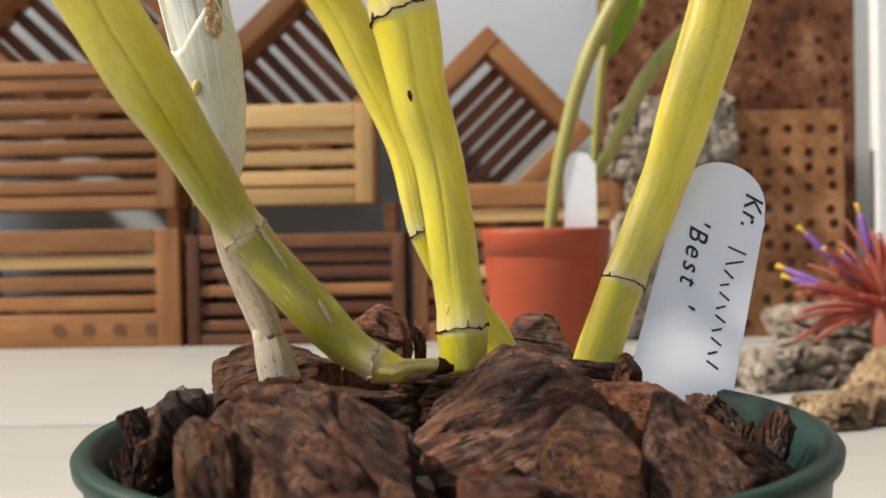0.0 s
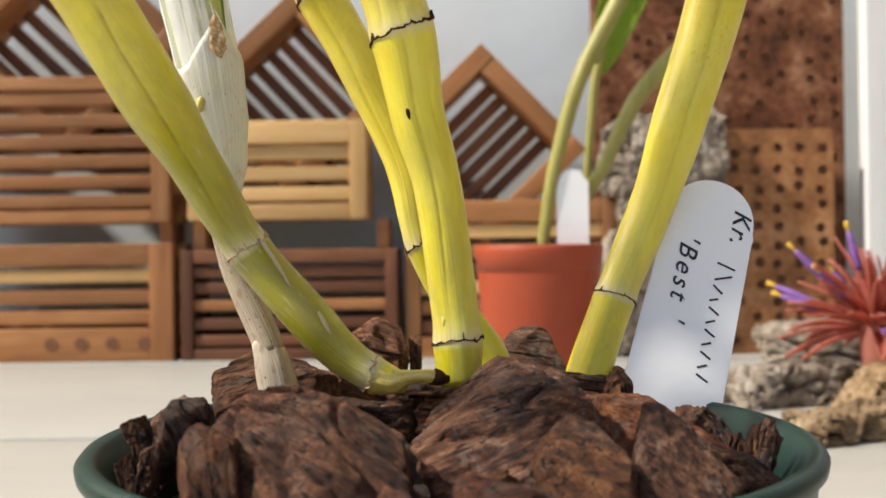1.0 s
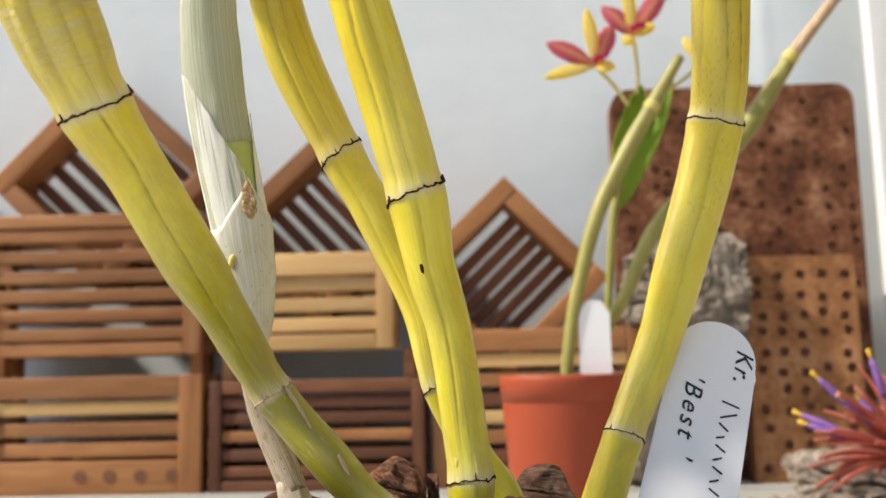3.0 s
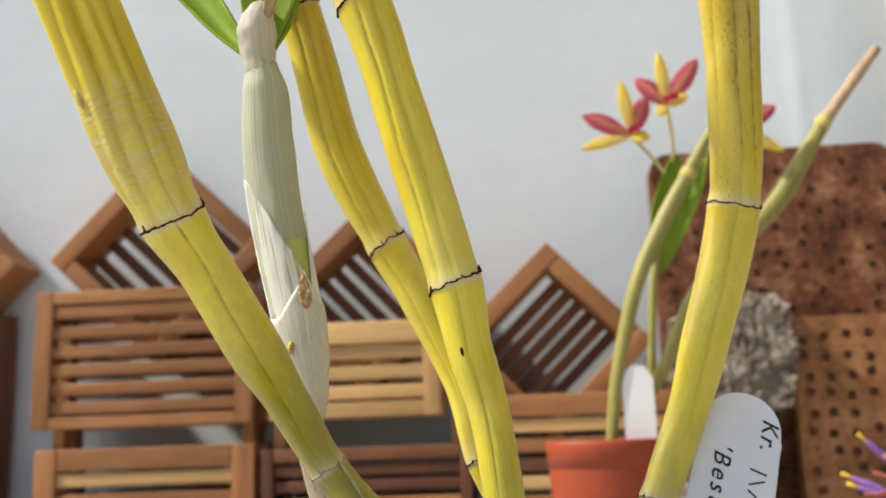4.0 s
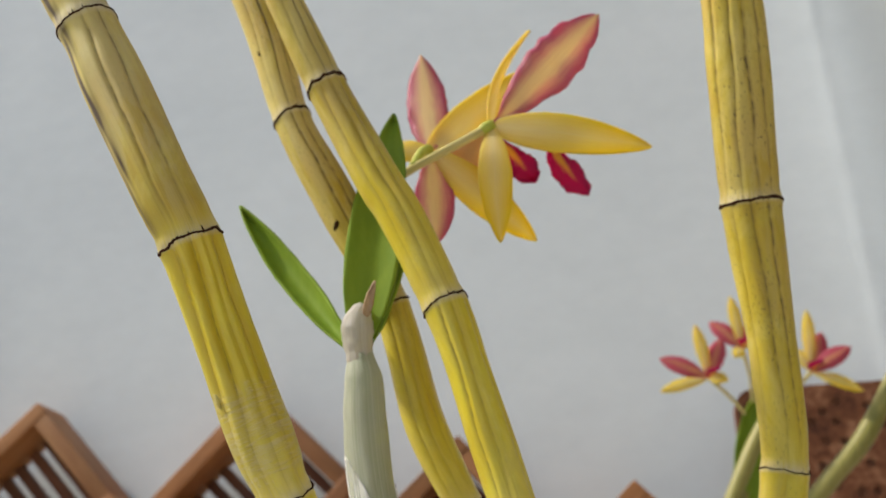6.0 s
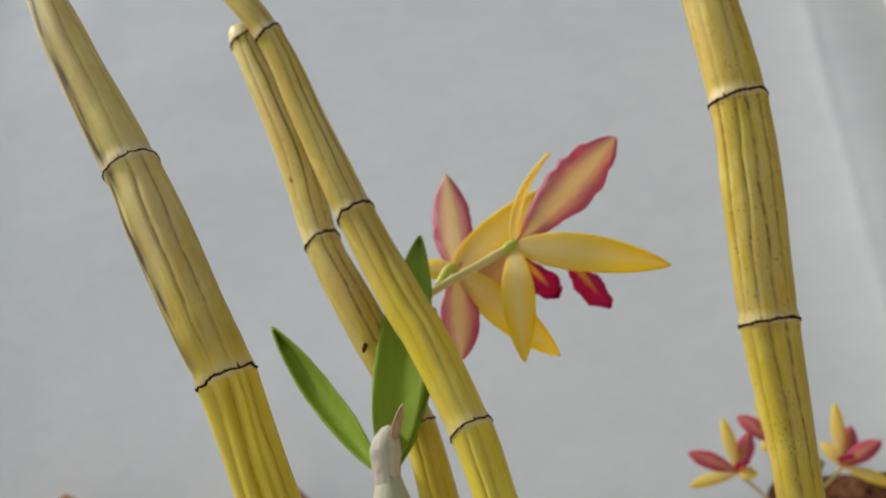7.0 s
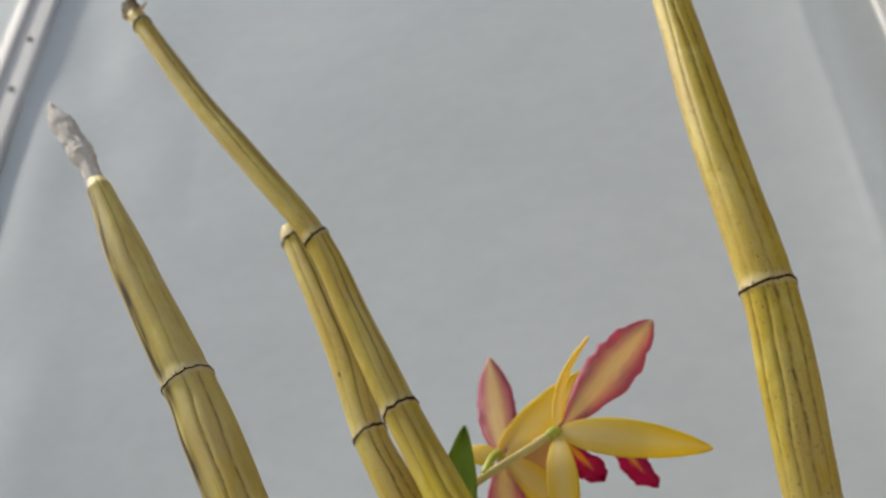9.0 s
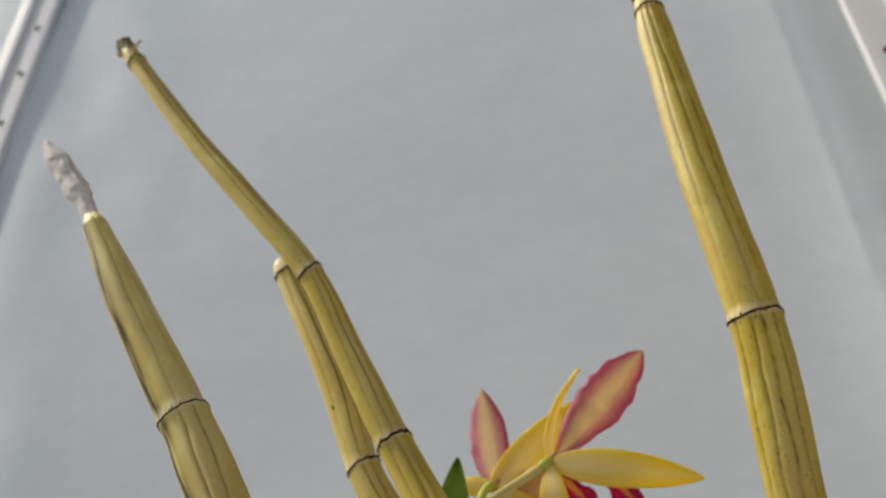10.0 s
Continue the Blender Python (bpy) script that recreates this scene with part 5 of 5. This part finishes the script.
    petal("leaf", (-0.0478, 0.1612, 0.1950), (-0.0400, 0.1730, 0.2450), 0.0105, out + Vector((-0.3, 0, 0)), 0.001, LEAF, shoot, "small green leaf folded behind another", 0.04, 0.45, 0.12, 0.0006, 6)
    petal("spathe", (-0.0478, 0.1565, 0.2005), (-0.0452, 0.1555, 0.2095), 0.0022, (0.1, -1, 0), 0.0006, SPATHE, shoot, "small brown pointed bract", 0.1, 0.30, 0.3, 0.0004, 7)
    petal("sheath_tip", (-0.0404, 0.1597, 0.1385), (-0.0412, 0.1598, 0.1456), 0.0026, (0.59, -0.81, 0), 0.0002, BLOTCH, shoot, "brown dried torn point of the sheath", 0.3, 0.40, -0.2, 0.0003, 8)
    eye_bud((-0.0440, 0.1604, 0.1307), 0.0015, shoot, 10)


def build_flowers(plant):
    spike = part("flower_stem", tube(smooth_path([(-0.0600, 0.1690, 0.2360, 0.0014), (-0.0546, 0.1720, 0.2420, 0.0014), (-0.0400, 0.1780, 0.2545, 0.0013), (-0.0270, 0.1800, 0.2622, 0.0013), (-0.0178, 0.1820, 0.2680, 0.0014)], 0.002), 20), STEM_GREEN, plant, "slim yellow-green flower stem")
    part("stem_tip", tube(smooth_path([(-0.0196, 0.1817, 0.2668, 0.0016), (-0.0178, 0.1820, 0.2682, 0.0020), (-0.0160, 0.1823, 0.2694, 0.0015)], 0.001), 20), PED_TIP, spike, "green joint behind the flower")
    part("stem_tip", tube(smooth_path([(-0.0400, 0.1780, 0.2552, 0.0013), (-0.0382, 0.1825, 0.2625, 0.0014), (-0.0368, 0.1862, 0.2652, 0.0018), (-0.0360, 0.1875, 0.2656, 0.0012)], 0.001), 20), PED_TIP, spike, "green joint behind the flower")
    out = Vector((0.08, -0.87, -0.48))
    f = new("flower")
    f.parent = plant
    tagged(f, "yellow and pink orchid flower turned away")
    c = (-0.0165, 0.1830, 0.2690)
    petal("sepal", c, (0.0301, 0.1880, 0.2588), 0.0118, out + Vector((0, 0, 0.15)), 0.0035, YELLOW_PETAL, f, "", 0.03, 0.42, -0.06, 0.0005, 11)
    petal("sepal", c, (-0.0148, 0.1765, 0.2272), 0.0098, out, 0.003, YELLOW_PETAL, f, "", 0.03, 0.50, -0.06, 0.0005, 12)
    petal("petal", (-0.0160, 0.1835, 0.2695), (0.0186, 0.1790, 0.3022), 0.0155, out, 0.0005, PINK_PETAL, f, "pink petal with yellow middle", 0.24, 0.58, -0.06, 0.0005, 13)
    petal("sepal", c, (-0.0028, 0.1775, 0.2985), 0.0042, (0.75, -0.55, -0.35), -0.0052, YELLOW_PETAL, f, "", 0.05, 0.20, -0.3, 0.0005, 14)
    petal("petal", c, (-0.0330, 0.2000, 0.2580), 0.0120, out, 0.001, PALE_PETAL, f, "pale peach petal", 0.1, 0.5, -0.1, 0.0005, 15)
    petal("lip", (-0.0150, 0.1880, 0.2680), (-0.0058, 0.2030, 0.2600), 0.0085, (0.2, -0.6, -0.75), 0.002, LIP, f, "frilled magenta lip", 0.3, 0.62, 0.3, 0.0005, 16)
    f = new("flower")
    f.parent = plant
    tagged(f, "yellow and pink orchid flower behind another")
    c = (-0.0362, 0.1885, 0.2660)
    petal("petal", c, (-0.0405, 0.1950, 0.3074), 0.0132, out, -0.001, PINK_PETAL, f, "pink petal with yellow middle", 0.10, 0.48, -0.08, 0.0005, 21)
    petal("petal", c, (-0.0365, 0.1950, 0.2376), 0.0125, out, -0.001, PINK_PETAL, f, "pink petal with yellow middle", 0.10, 0.55, -0.08, 0.0005, 22)
    petal("sepal", c, (-0.0069, 0.2060, 0.2403), 0.0115, out, 0.003, YELLOW_PETAL, f, "", 0.03, 0.46, -0.06, 0.0005, 23)
    petal("sepal", (-0.0375, 0.1890, 0.2650), (-0.0040, 0.2010, 0.3010), 0.0125, out, 0.001, YELLOW_PETAL, f, "", 0.03, 0.38, -0.05, 0.0005, 24)
    petal("sepal", c, (-0.0500, 0.1920, 0.2700), 0.0065, out, 0.001, YELLOW_PETAL, f, "", 0.03, 0.5, -0.14, 0.0005, 25)
    petal("lip", (-0.0022, 0.2120, 0.2810), (0.0104, 0.2240, 0.2640), 0.0100, (-0.45, -0.75, -0.5), 0.002, LIP, f, "magenta lip with yellow throat", 0.25, 0.62, 0.2, 0.0005, 26)


def build_plant():
    plant = thing("orchid_plant", "leafless yellow orchid canes with flowers in a green pot", "orchid", (0, 0, 0))
    for n, (label, rows) in enumerate(CANES):
        cane, samples, axes = build_cane(rows, 11 + n, plant, label)
        if n == 0:
            tip = tube(smooth_path([(-0.1326, 0.0839, 0.3185, 0.0021), (-0.1342, 0.0840, 0.3215, 0.0022), (-0.1380, 0.0840, 0.3284, 0.0025), (-0.1410, 0.0840, 0.3335, 0.0033), (-0.1450, 0.0839, 0.3390, 0.0035), (-0.1514, 0.0830, 0.3483, 0.0033), (-0.1570, 0.0826, 0.3565, 0.0018), (-0.1592, 0.0825, 0.3602, 0.0008)], 0.0006), 40, lambda turn, i: 1 + 0.22 * noise.noise((math.cos(math.tau * turn) * 1.7, math.sin(math.tau * turn) * 1.7, i * 0.09)) + 0.30 * abs(noise.noise((math.cos(math.tau * turn) * 3, math.sin(math.tau * turn) * 3, i * 0.16))) + 0.10 * noise.noise((math.cos(math.tau * turn) * 8, math.sin(math.tau * turn) * 8, i * 0.4)))
            part("dried_tip", tip, DRY_TIP, cane, "shrivelled greyish white dried tip")
            eye_bud((-0.0668, 0.1135, 0.1680), 0.0020, cane, -20)
            petal("sheath_scrap", (-0.0327, 0.1527, 0.1084), (-0.0281, 0.1530, 0.1010), 0.0006, (0.55, -0.8, 0.2), 0.0002, PAPER_CREAM, cane, "cream papery scrap of old sheath", 0.7, 0.35, -0.3, 0.0002, 31)
            petal("sheath_scrap", (-0.0237, 0.1527, 0.0968), (-0.0218, 0.1532, 0.0932), 0.0006, (0.3, -0.9, 0.3), 0.0001, PAPER_CREAM, cane, "cream papery scrap of old sheath", 0.2, 0.35, -0.3, 0.0002, 32)
            bm = tube(smooth_path([(-0.0046, 0.1568, 0.0856, 0.0008), (-0.0070, 0.1566, 0.0860, 0.0011), (-0.0098, 0.1564, 0.0858, 0.0012), (-0.0124, 0.1566, 0.0852, 0.0017), (-0.0146, 0.1574, 0.0856, 0.0026), (-0.0158, 0.1580, 0.0856, 0.0024)], 0.0006), 32, lambda turn, i: 1 + 0.30 * noise.noise((math.cos(math.tau * turn) * 1.5, math.sin(math.tau * turn) * 1.5, i * 0.22)) + 0.14 * noise.noise((math.cos(math.tau * turn) * 4, math.sin(math.tau * turn) * 4, i * 0.6)))
            root = part("rhizome", bm, CANE, cane, "short yellowish rhizome")
            bm = tube(smooth_path([(-0.0058, 0.1562, 0.0860, 0.0013), (-0.0048, 0.1567, 0.0856, 0.0012), (-0.0034, 0.1574, 0.0853, 0.0006)], 0.0004), 24, lambda turn, i: 1 + 0.3 * noise.noise((turn * 7, i * 0.7, 9)))
            part("dead_root", bm, NODE, root, "black withered end")
            for key, value in (("age", 0.56), ("groove", 0.10), ("crease_shade", 0.7), ("freckle", 0.9), ("fringe", 0.16), ("scab", 0.2)):
                set_values(root, key, [value] * len(root.data.vertices))
        elif n == 1:
            eye_bud((-0.0040, 0.1632, 0.0942), 0.0014, cane, 0)
            eye_bud((-0.0093, 0.1569, 0.1284), 0.0011, cane, -10, NODE, "dark brown bud scar")
            eye_bud((-0.1157, 0.1180, 0.3655), 0.0013, cane, -30)
            bm = tube(smooth_path([(-0.1566, 0.1076, 0.4330, 0.0030), (-0.1580, 0.1075, 0.4352, 0.0033), (-0.1600, 0.1074, 0.4385, 0.0036), (-0.1614, 0.1073, 0.4408, 0.0030), (-0.1620, 0.1072, 0.4417, 0.0016)], 0.0005), 32, lambda turn, i: 1 + 0.10 * noise.noise((math.cos(math.tau * turn) * 2, math.sin(math.tau * turn) * 2, i * 0.2)))
            end = part("cut_end", bm, OLIVE_END, cane, "olive brown dried end")
            bm = tube(smooth_path([(-0.1602, 0.1074, 0.4389, 0.0033), (-0.1612, 0.1073, 0.4405, 0.0035), (-0.1618, 0.1073, 0.4414, 0.0026)], 0.0004), 32, lambda turn, i: 1 + 0.25 * noise.noise((math.cos(math.tau * turn) * 3, math.sin(math.tau * turn) * 3, i * 0.3)))
            part("dark_rim", bm, NODE, end, "blackened rim")
            for k, (base, tip) in enumerate((((-0.1540, 0.1050, 0.4330), (-0.1514, 0.1040, 0.4362)), ((-0.1592, 0.1060, 0.4310), (-0.1620, 0.1050, 0.4338)), ((-0.1556, 0.1046, 0.4322), (-0.1566, 0.1036, 0.4350)))):
                petal("sheath_scrap", base, tip, 0.0020, (0.1, -0.9, 0.2), 0.0003, SPATHE, cane, "torn brown scrap of old sheath", 0.5, 0.35, -0.3, 0.0002, 41 + k)
        elif n == 2:
            eye_bud((-0.0575, 0.1600, 0.2289), 0.0016, cane, 15, NODE, "dark brown bud scar")
            eye_bud((-0.0800, 0.1528, 0.2838), 0.0014, cane, -15, NODE, "dark brown bud scar")
        else:
            bm = bmesh.new()
            bmesh.ops.create_cone(bm, cap_ends=True, segments=20, radius1=0.0036, radius2=0.0028, depth=0.006, matrix=Matrix.Translation((0.0417, 0.1304, 0.4228)) @ Matrix.Rotation(radians(-12), 4, "Y"))
            part("cut_end", bm, NODE, cane, "dark dried cut end")
    build_shoot(plant)
    build_flowers(plant)


def build_label():
    base, top = Vector((0.0402, 0.1936, 0.0700)), Vector((0.0540, 0.2066, 0.1202))
    up = (top - base).normalized()
    right = Vector((0.016, -0.001, -0.0055))
    right = (right - right.dot(up) * up).normalized()
    back = right.cross(up).normalized() * -1
    m = Matrix((right, back, up)).transposed().to_4x4()
    m.translation = base
    label = thing("plant_label", "white plastic plant label with black handwriting stuck in bark", "plant label")
    label.matrix_world = m
    length, w = (top - base).length, 0.0094
    outline = [(-w * 1.30, -0.012), (w * 0.99, -0.012), (w * 0.985, length - 0.0125), (w * 1.01, length - 0.0112), (w * 0.97, length - 0.0098)]
    outline += [(w * 0.97 * math.cos(radians(a)), length - 0.0098 + 0.0098 * math.sin(radians(a)) ** 0.9) for a in range(10, 171, 10)]
    outline += [(-w * 0.97, length - 0.0098), (-w * 1.01, length - 0.0112), (-w * 0.985, length - 0.0125)]
    bm = bmesh.new()
    face = bm.faces.new([bm.verts.new((x, 0, z)) for x, z in outline])
    made = bmesh.ops.extrude_face_region(bm, geom=[face])["geom"]
    bmesh.ops.translate(bm, verts=[g for g in made if isinstance(g, bmesh.types.BMVert)], vec=(0, 0.0006, 0))
    bmesh.ops.recalc_face_normals(bm, faces=bm.faces)
    bmesh.ops.bevel(bm, geom=[e for e in bm.edges], offset=0.00015, segments=2, affect="EDGES")
    part("tag", bm, LABEL_WHITE, label, smooth=False)
    # handwriting runs down the tag; the name on it is drawn as plain strokes
    def words(text, x, z, size, spread):
        curve = bpy.data.curves.new("lettering", "FONT")
        curve.body, curve.size, curve.shear, curve.extrude, curve.offset = text, size, 0.3, 0.00004, 0.00002
        curve.space_character = spread
        ob = new("lettering", curve)
        ob.parent = label
        ob.matrix_local = Matrix.Translation((x, -0.00012, z)) @ Matrix.Rotation(radians(90), 4, "X") @ Matrix.Rotation(radians(-90), 4, "Z")
        curve.materials.append(INK)
        tagged(ob, "black handwritten letters")
    words("Kr.", 0.0046, length - 0.0052, 0.0054, 1.1)
    words("'Best '", -0.0052, length - 0.0128, 0.0056, 1.3)
    z = length - 0.0180
    for n, (tall, slope) in enumerate(((0.0046, 12), (0.0044, -22), (0.0030, 34), (0.0022, -20), (0.0030, 30), (0.0024, -26), (0.0030, 28), (0.0024, -24), (0.0030, 28), (0.0024, -26), (0.0032, 24))):
        bm = bmesh.new()
        box(bm, (tall * 0.85, 0.00008, 0.00042), (0.0026 + tall / 2, -0.00008, z), Matrix.Rotation(radians(slope), 4, "Y"), 0.00003)
        part("name_bar", bm, INK, label, "plain ink bar", smooth=False)
        z -= 0.0026 if n < 2 else 0.00235


build_pot()
build_bark()
build_plant()
build_label()


# ------------------------------------------------------------------ the second orchid and the red bromeliad behind
def build_back_pot():
    pot = thing("flower_pot", "terracotta red plastic pot behind the green pot", "pot", (0.0498, 0.60, 0))
    r, h = 0.0395, 0.1095
    bm, rings = lathe([(r - 0.0012, h - 0.016), (r - 0.0080, 0.011), (r - 0.0095, 0.013), (r - 0.0030, h - 0.016)], 48)
    bm.faces.new(rings[1][::-1])
    bm.faces.new(rings[2])
    bmesh.ops.recalc_face_normals(bm, faces=bm.faces)
    part("wall", bm, TERRACOTTA, pot)
    bm, rings = lathe([(r - 0.0032, h - 0.0165), (r - 0.0009, h - 0.0162), (r, h - 0.004), (r + 0.0002, h - 0.001), (r - 0.0006, h), (r - 0.0022, h), (r - 0.0030, h - 0.016), (r - 0.0032, h - 0.0165)], 48)
    bmesh.ops.recalc_face_normals(bm, faces=bm.faces)
    part("rim", bm, TERRACOTTA, pot)
    bm = bmesh.new()
    bmesh.ops.create_circle(bm, cap_ends=True, segments=48, radius=r - 0.0033, matrix=Matrix.Translation((0, 0, h - 0.012)))
    mix = part("mix", bm, BARK_FINES, pot, "dark potting mix")
    tag = thing("plant_label", "blank white plastic plant label in the terracotta pot", "plant label", (0.0685, 0.578, 0.098))
    bm = bmesh.new()
    w, h = 0.0096, 0.056
    outline = [(-w, -0.02), (w, -0.02), (w, h - 0.008), (w * 0.45, h), (-w * 0.45, h), (-w, h - 0.008)]
    face = bm.faces.new([bm.verts.new((x, 0, z)) for x, z in outline])
    made = bmesh.ops.extrude_face_region(bm, geom=[face])["geom"]
    bmesh.ops.translate(bm, verts=[g for g in made if isinstance(g, bmesh.types.BMVert)], vec=(0, 0.0007, 0))
    bmesh.ops.recalc_face_normals(bm, faces=bm.faces)
    part("tag", bm, LABEL_WHITE, tag, smooth=False)


def build_back_orchid():
    plant = thing("orchid_plant", "second orchid with green canes and yellow pink flowers", "orchid", (0, 0, 0))
    stems = (
        ((0.0500, 0.58, 0.0960, 0.0036), (0.0520, 0.58, 0.1200, 0.0038), (0.0586, 0.58, 0.1572, 0.0042), (0.0730, 0.58, 0.2063, 0.0048), (0.0925, 0.58, 0.2454, 0.0052), (0.1119, 0.58, 0.2777, 0.0046), (0.1295, 0.58, 0.3068, 0.0030)),
        ((0.0640, 0.60, 0.0960, 0.0030), (0.0760, 0.595, 0.1330, 0.0036), (0.0894, 0.59, 0.1572, 0.0042), (0.1110, 0.59, 0.1996, 0.0052), (0.1430, 0.59, 0.2330, 0.0060), (0.1695, 0.59, 0.2598, 0.0064), (0.2014, 0.59, 0.3073, 0.0050)),
        ((0.0740, 0.605, 0.0960, 0.0022), (0.0797, 0.60, 0.1475, 0.0025), (0.0854, 0.60, 0.2055, 0.0028), (0.0910, 0.60, 0.2300, 0.0026)),
    )
    for rows in stems:
        part("cane", tube(smooth_path(rows, 0.004), 24), GREEN_CANE, plant)
    part("cane", tube(smooth_path([(0.2006, 0.59, 0.3062, 0.0049), (0.2040, 0.59, 0.3105, 0.0042), (0.2230, 0.59, 0.3340, 0.0038), (0.2410, 0.59, 0.3559, 0.0030)], 0.004), 24), SPATHE, plant, "dry tan upper stretch of the cane")
    part("node_band", tube(smooth_path([(0.1990, 0.59, 0.3040, 0.0052), (0.2014, 0.59, 0.3073, 0.0054), (0.2032, 0.59, 0.3096, 0.0047)], 0.002), 24), SCAR, plant, "ochre node")
    part("node_band", tube(smooth_path([(0.1088, 0.58, 0.2722, 0.0051), (0.1104, 0.58, 0.2750, 0.0053), (0.1120, 0.58, 0.2778, 0.0049)], 0.002), 24), SCAR, plant, "ochre node")
    petal("leaf", (0.0895, 0.60, 0.2150), (0.1068, 0.60, 0.2950), 0.0240, (0.3, -0.9, 0.2), 0.002, LEAF, plant, "upright green leaf", 0.04, 0.45, 0.15, 0.0008, 51)
    petal("leaf", (0.0990, 0.602, 0.2300), (0.1280, 0.60, 0.3000), 0.0160, (-0.3, -0.9, 0.2), 0.002, LEAF, plant, "upright green leaf", 0.04, 0.45, 0.15, 0.0008, 52)
    flowers = (
        ((0.0770, 0.585, 0.3040), ((0.0462, 0.583, 0.3200), (0.0723, 0.583, 0.3420), (0.0440, 0.580, 0.2960), (0.0890, 0.590, 0.3330), (0.0880, 0.578, 0.3000)), (0.0975, 0.59, 0.2790)),
        ((0.1020, 0.590, 0.3250), ((0.0835, 0.592, 0.3465), (0.0992, 0.588, 0.3625), (0.1240, 0.588, 0.3560), (0.1160, 0.585, 0.3300), (0.0960, 0.584, 0.3170)), (0.1040, 0.595, 0.2880)),
        ((0.1420, 0.580, 0.3020), ((0.1690, 0.578, 0.3165), (0.1462, 0.580, 0.3450), (0.1700, 0.574, 0.2850), (0.1540, 0.585, 0.3300), (0.1330, 0.582, 0.3200)), (0.1180, 0.585, 0.2850)),
    )
    pinks = ((0, 3), (0, 2), (0, 3))
    for n, (c, tips, foot) in enumerate(flowers):
        f = new("flower")
        f.parent = plant
        tagged(f, "yellow orchid flower with magenta petals")
        for k, tip in enumerate(tips):
            pink = k in pinks[n]
            petal("petal" if pink else "sepal", c, tip, 0.0125 if pink else 0.0085, (0, -1, 0.15), 0.002, PINK_DEEP if pink else YELLOW_PETAL, f, "", 0.08, 0.55, -0.12, 0.0006, 60 + 7 * n + k)
        petal("lip", c, (c[0] + 0.006, c[1] - 0.012, c[2] + 0.003), 0.009, (0, -0.5, 0.8), 0.002, LIP, f, "", 0.4, 0.6, 0.3, 0.0006, 90 + n)
        part("stalk", tube(smooth_path([(*foot, 0.0012), ((foot[0] + c[0]) / 2 + 0.002, foot[1], (foot[2] + c[2]) / 2, 0.0012), (*c, 0.0014)], 0.004), 12), STEM_GREEN, f)


PINK_DEEP = petal_material("deep_pink_petal", (0.84, 0.50, 0.26), (0.68, 0.16, 0.22), (0.06, 0.34, 0.2), 0.4)
SPIKE_RED = petal_material("red_bract", (0.52, 0.115, 0.085), (0.68, 0.28, 0.21), (0.15, 0.5, 0.1), 0.5)
SPIKE_PURPLE = noisy("purple_flower", [(0.3, (0.13, 0.05, 0.23)), (0.7, (0.25, 0.12, 0.37))], 200, 0.5)
SPIKE_YELLOW = noisy("yellow_anther", [(0.3, (0.70, 0.40, 0.04)), (0.7, (0.82, 0.55, 0.08))], 200, 0.5)


def build_bromeliad():
    b = thing("air_plant", "spiky red air plant with purple flowers and yellow tips", "air plant", (0.240, 0.56, 0.058))
    rng = random.Random(12)
    for k in range(92):
        a, e = rng.uniform(0, math.tau), rng.uniform(-18, 80)
        out = Vector((math.cos(a) * math.cos(radians(e)), math.sin(a) * math.cos(radians(e)), math.sin(radians(e))))
        reach = rng.uniform(0.036, 0.062)
        base = out * 0.006
        petal("bract", base, out * reach + Vector((0, 0, -0.006 * (1 - abs(e) / 90))), rng.uniform(0.0035, 0.0085), out.cross(Vector((0.3, 0.2, 1))).cross(out) + Vector((0, 0, 0.01)), 0.003, SPIKE_RED, b, "", 0.05, 0.35, 0.25, 0.0007, 120 + k)
        if k % 10 == 0 and e > -5:
            p0, p1 = out * reach * 0.72, out * (reach + 0.010)
            part("bloom", tube(smooth_path([(*p0, 0.0016), (*((p0 + p1) / 2), 0.0024), (*p1, 0.0014)], 0.003), 10), SPIKE_PURPLE, b)
            p2 = out * (reach + 0.016)
            part("anther", tube(smooth_path([(*p1, 0.0009), (*((p2 + p1) / 2), 0.0012), (*p2, 0.0016)], 0.002), 8), SPIKE_YELLOW, b)
    part("core", tube(smooth_path([(0, 0, -0.030, 0.006), (0, 0, -0.01, 0.009), (0, 0, 0.01, 0.007), (0, 0, 0.02, 0.002)], 0.004), 16), SPIKE_RED, b)


build_back_pot()
build_back_orchid()
build_bromeliad()
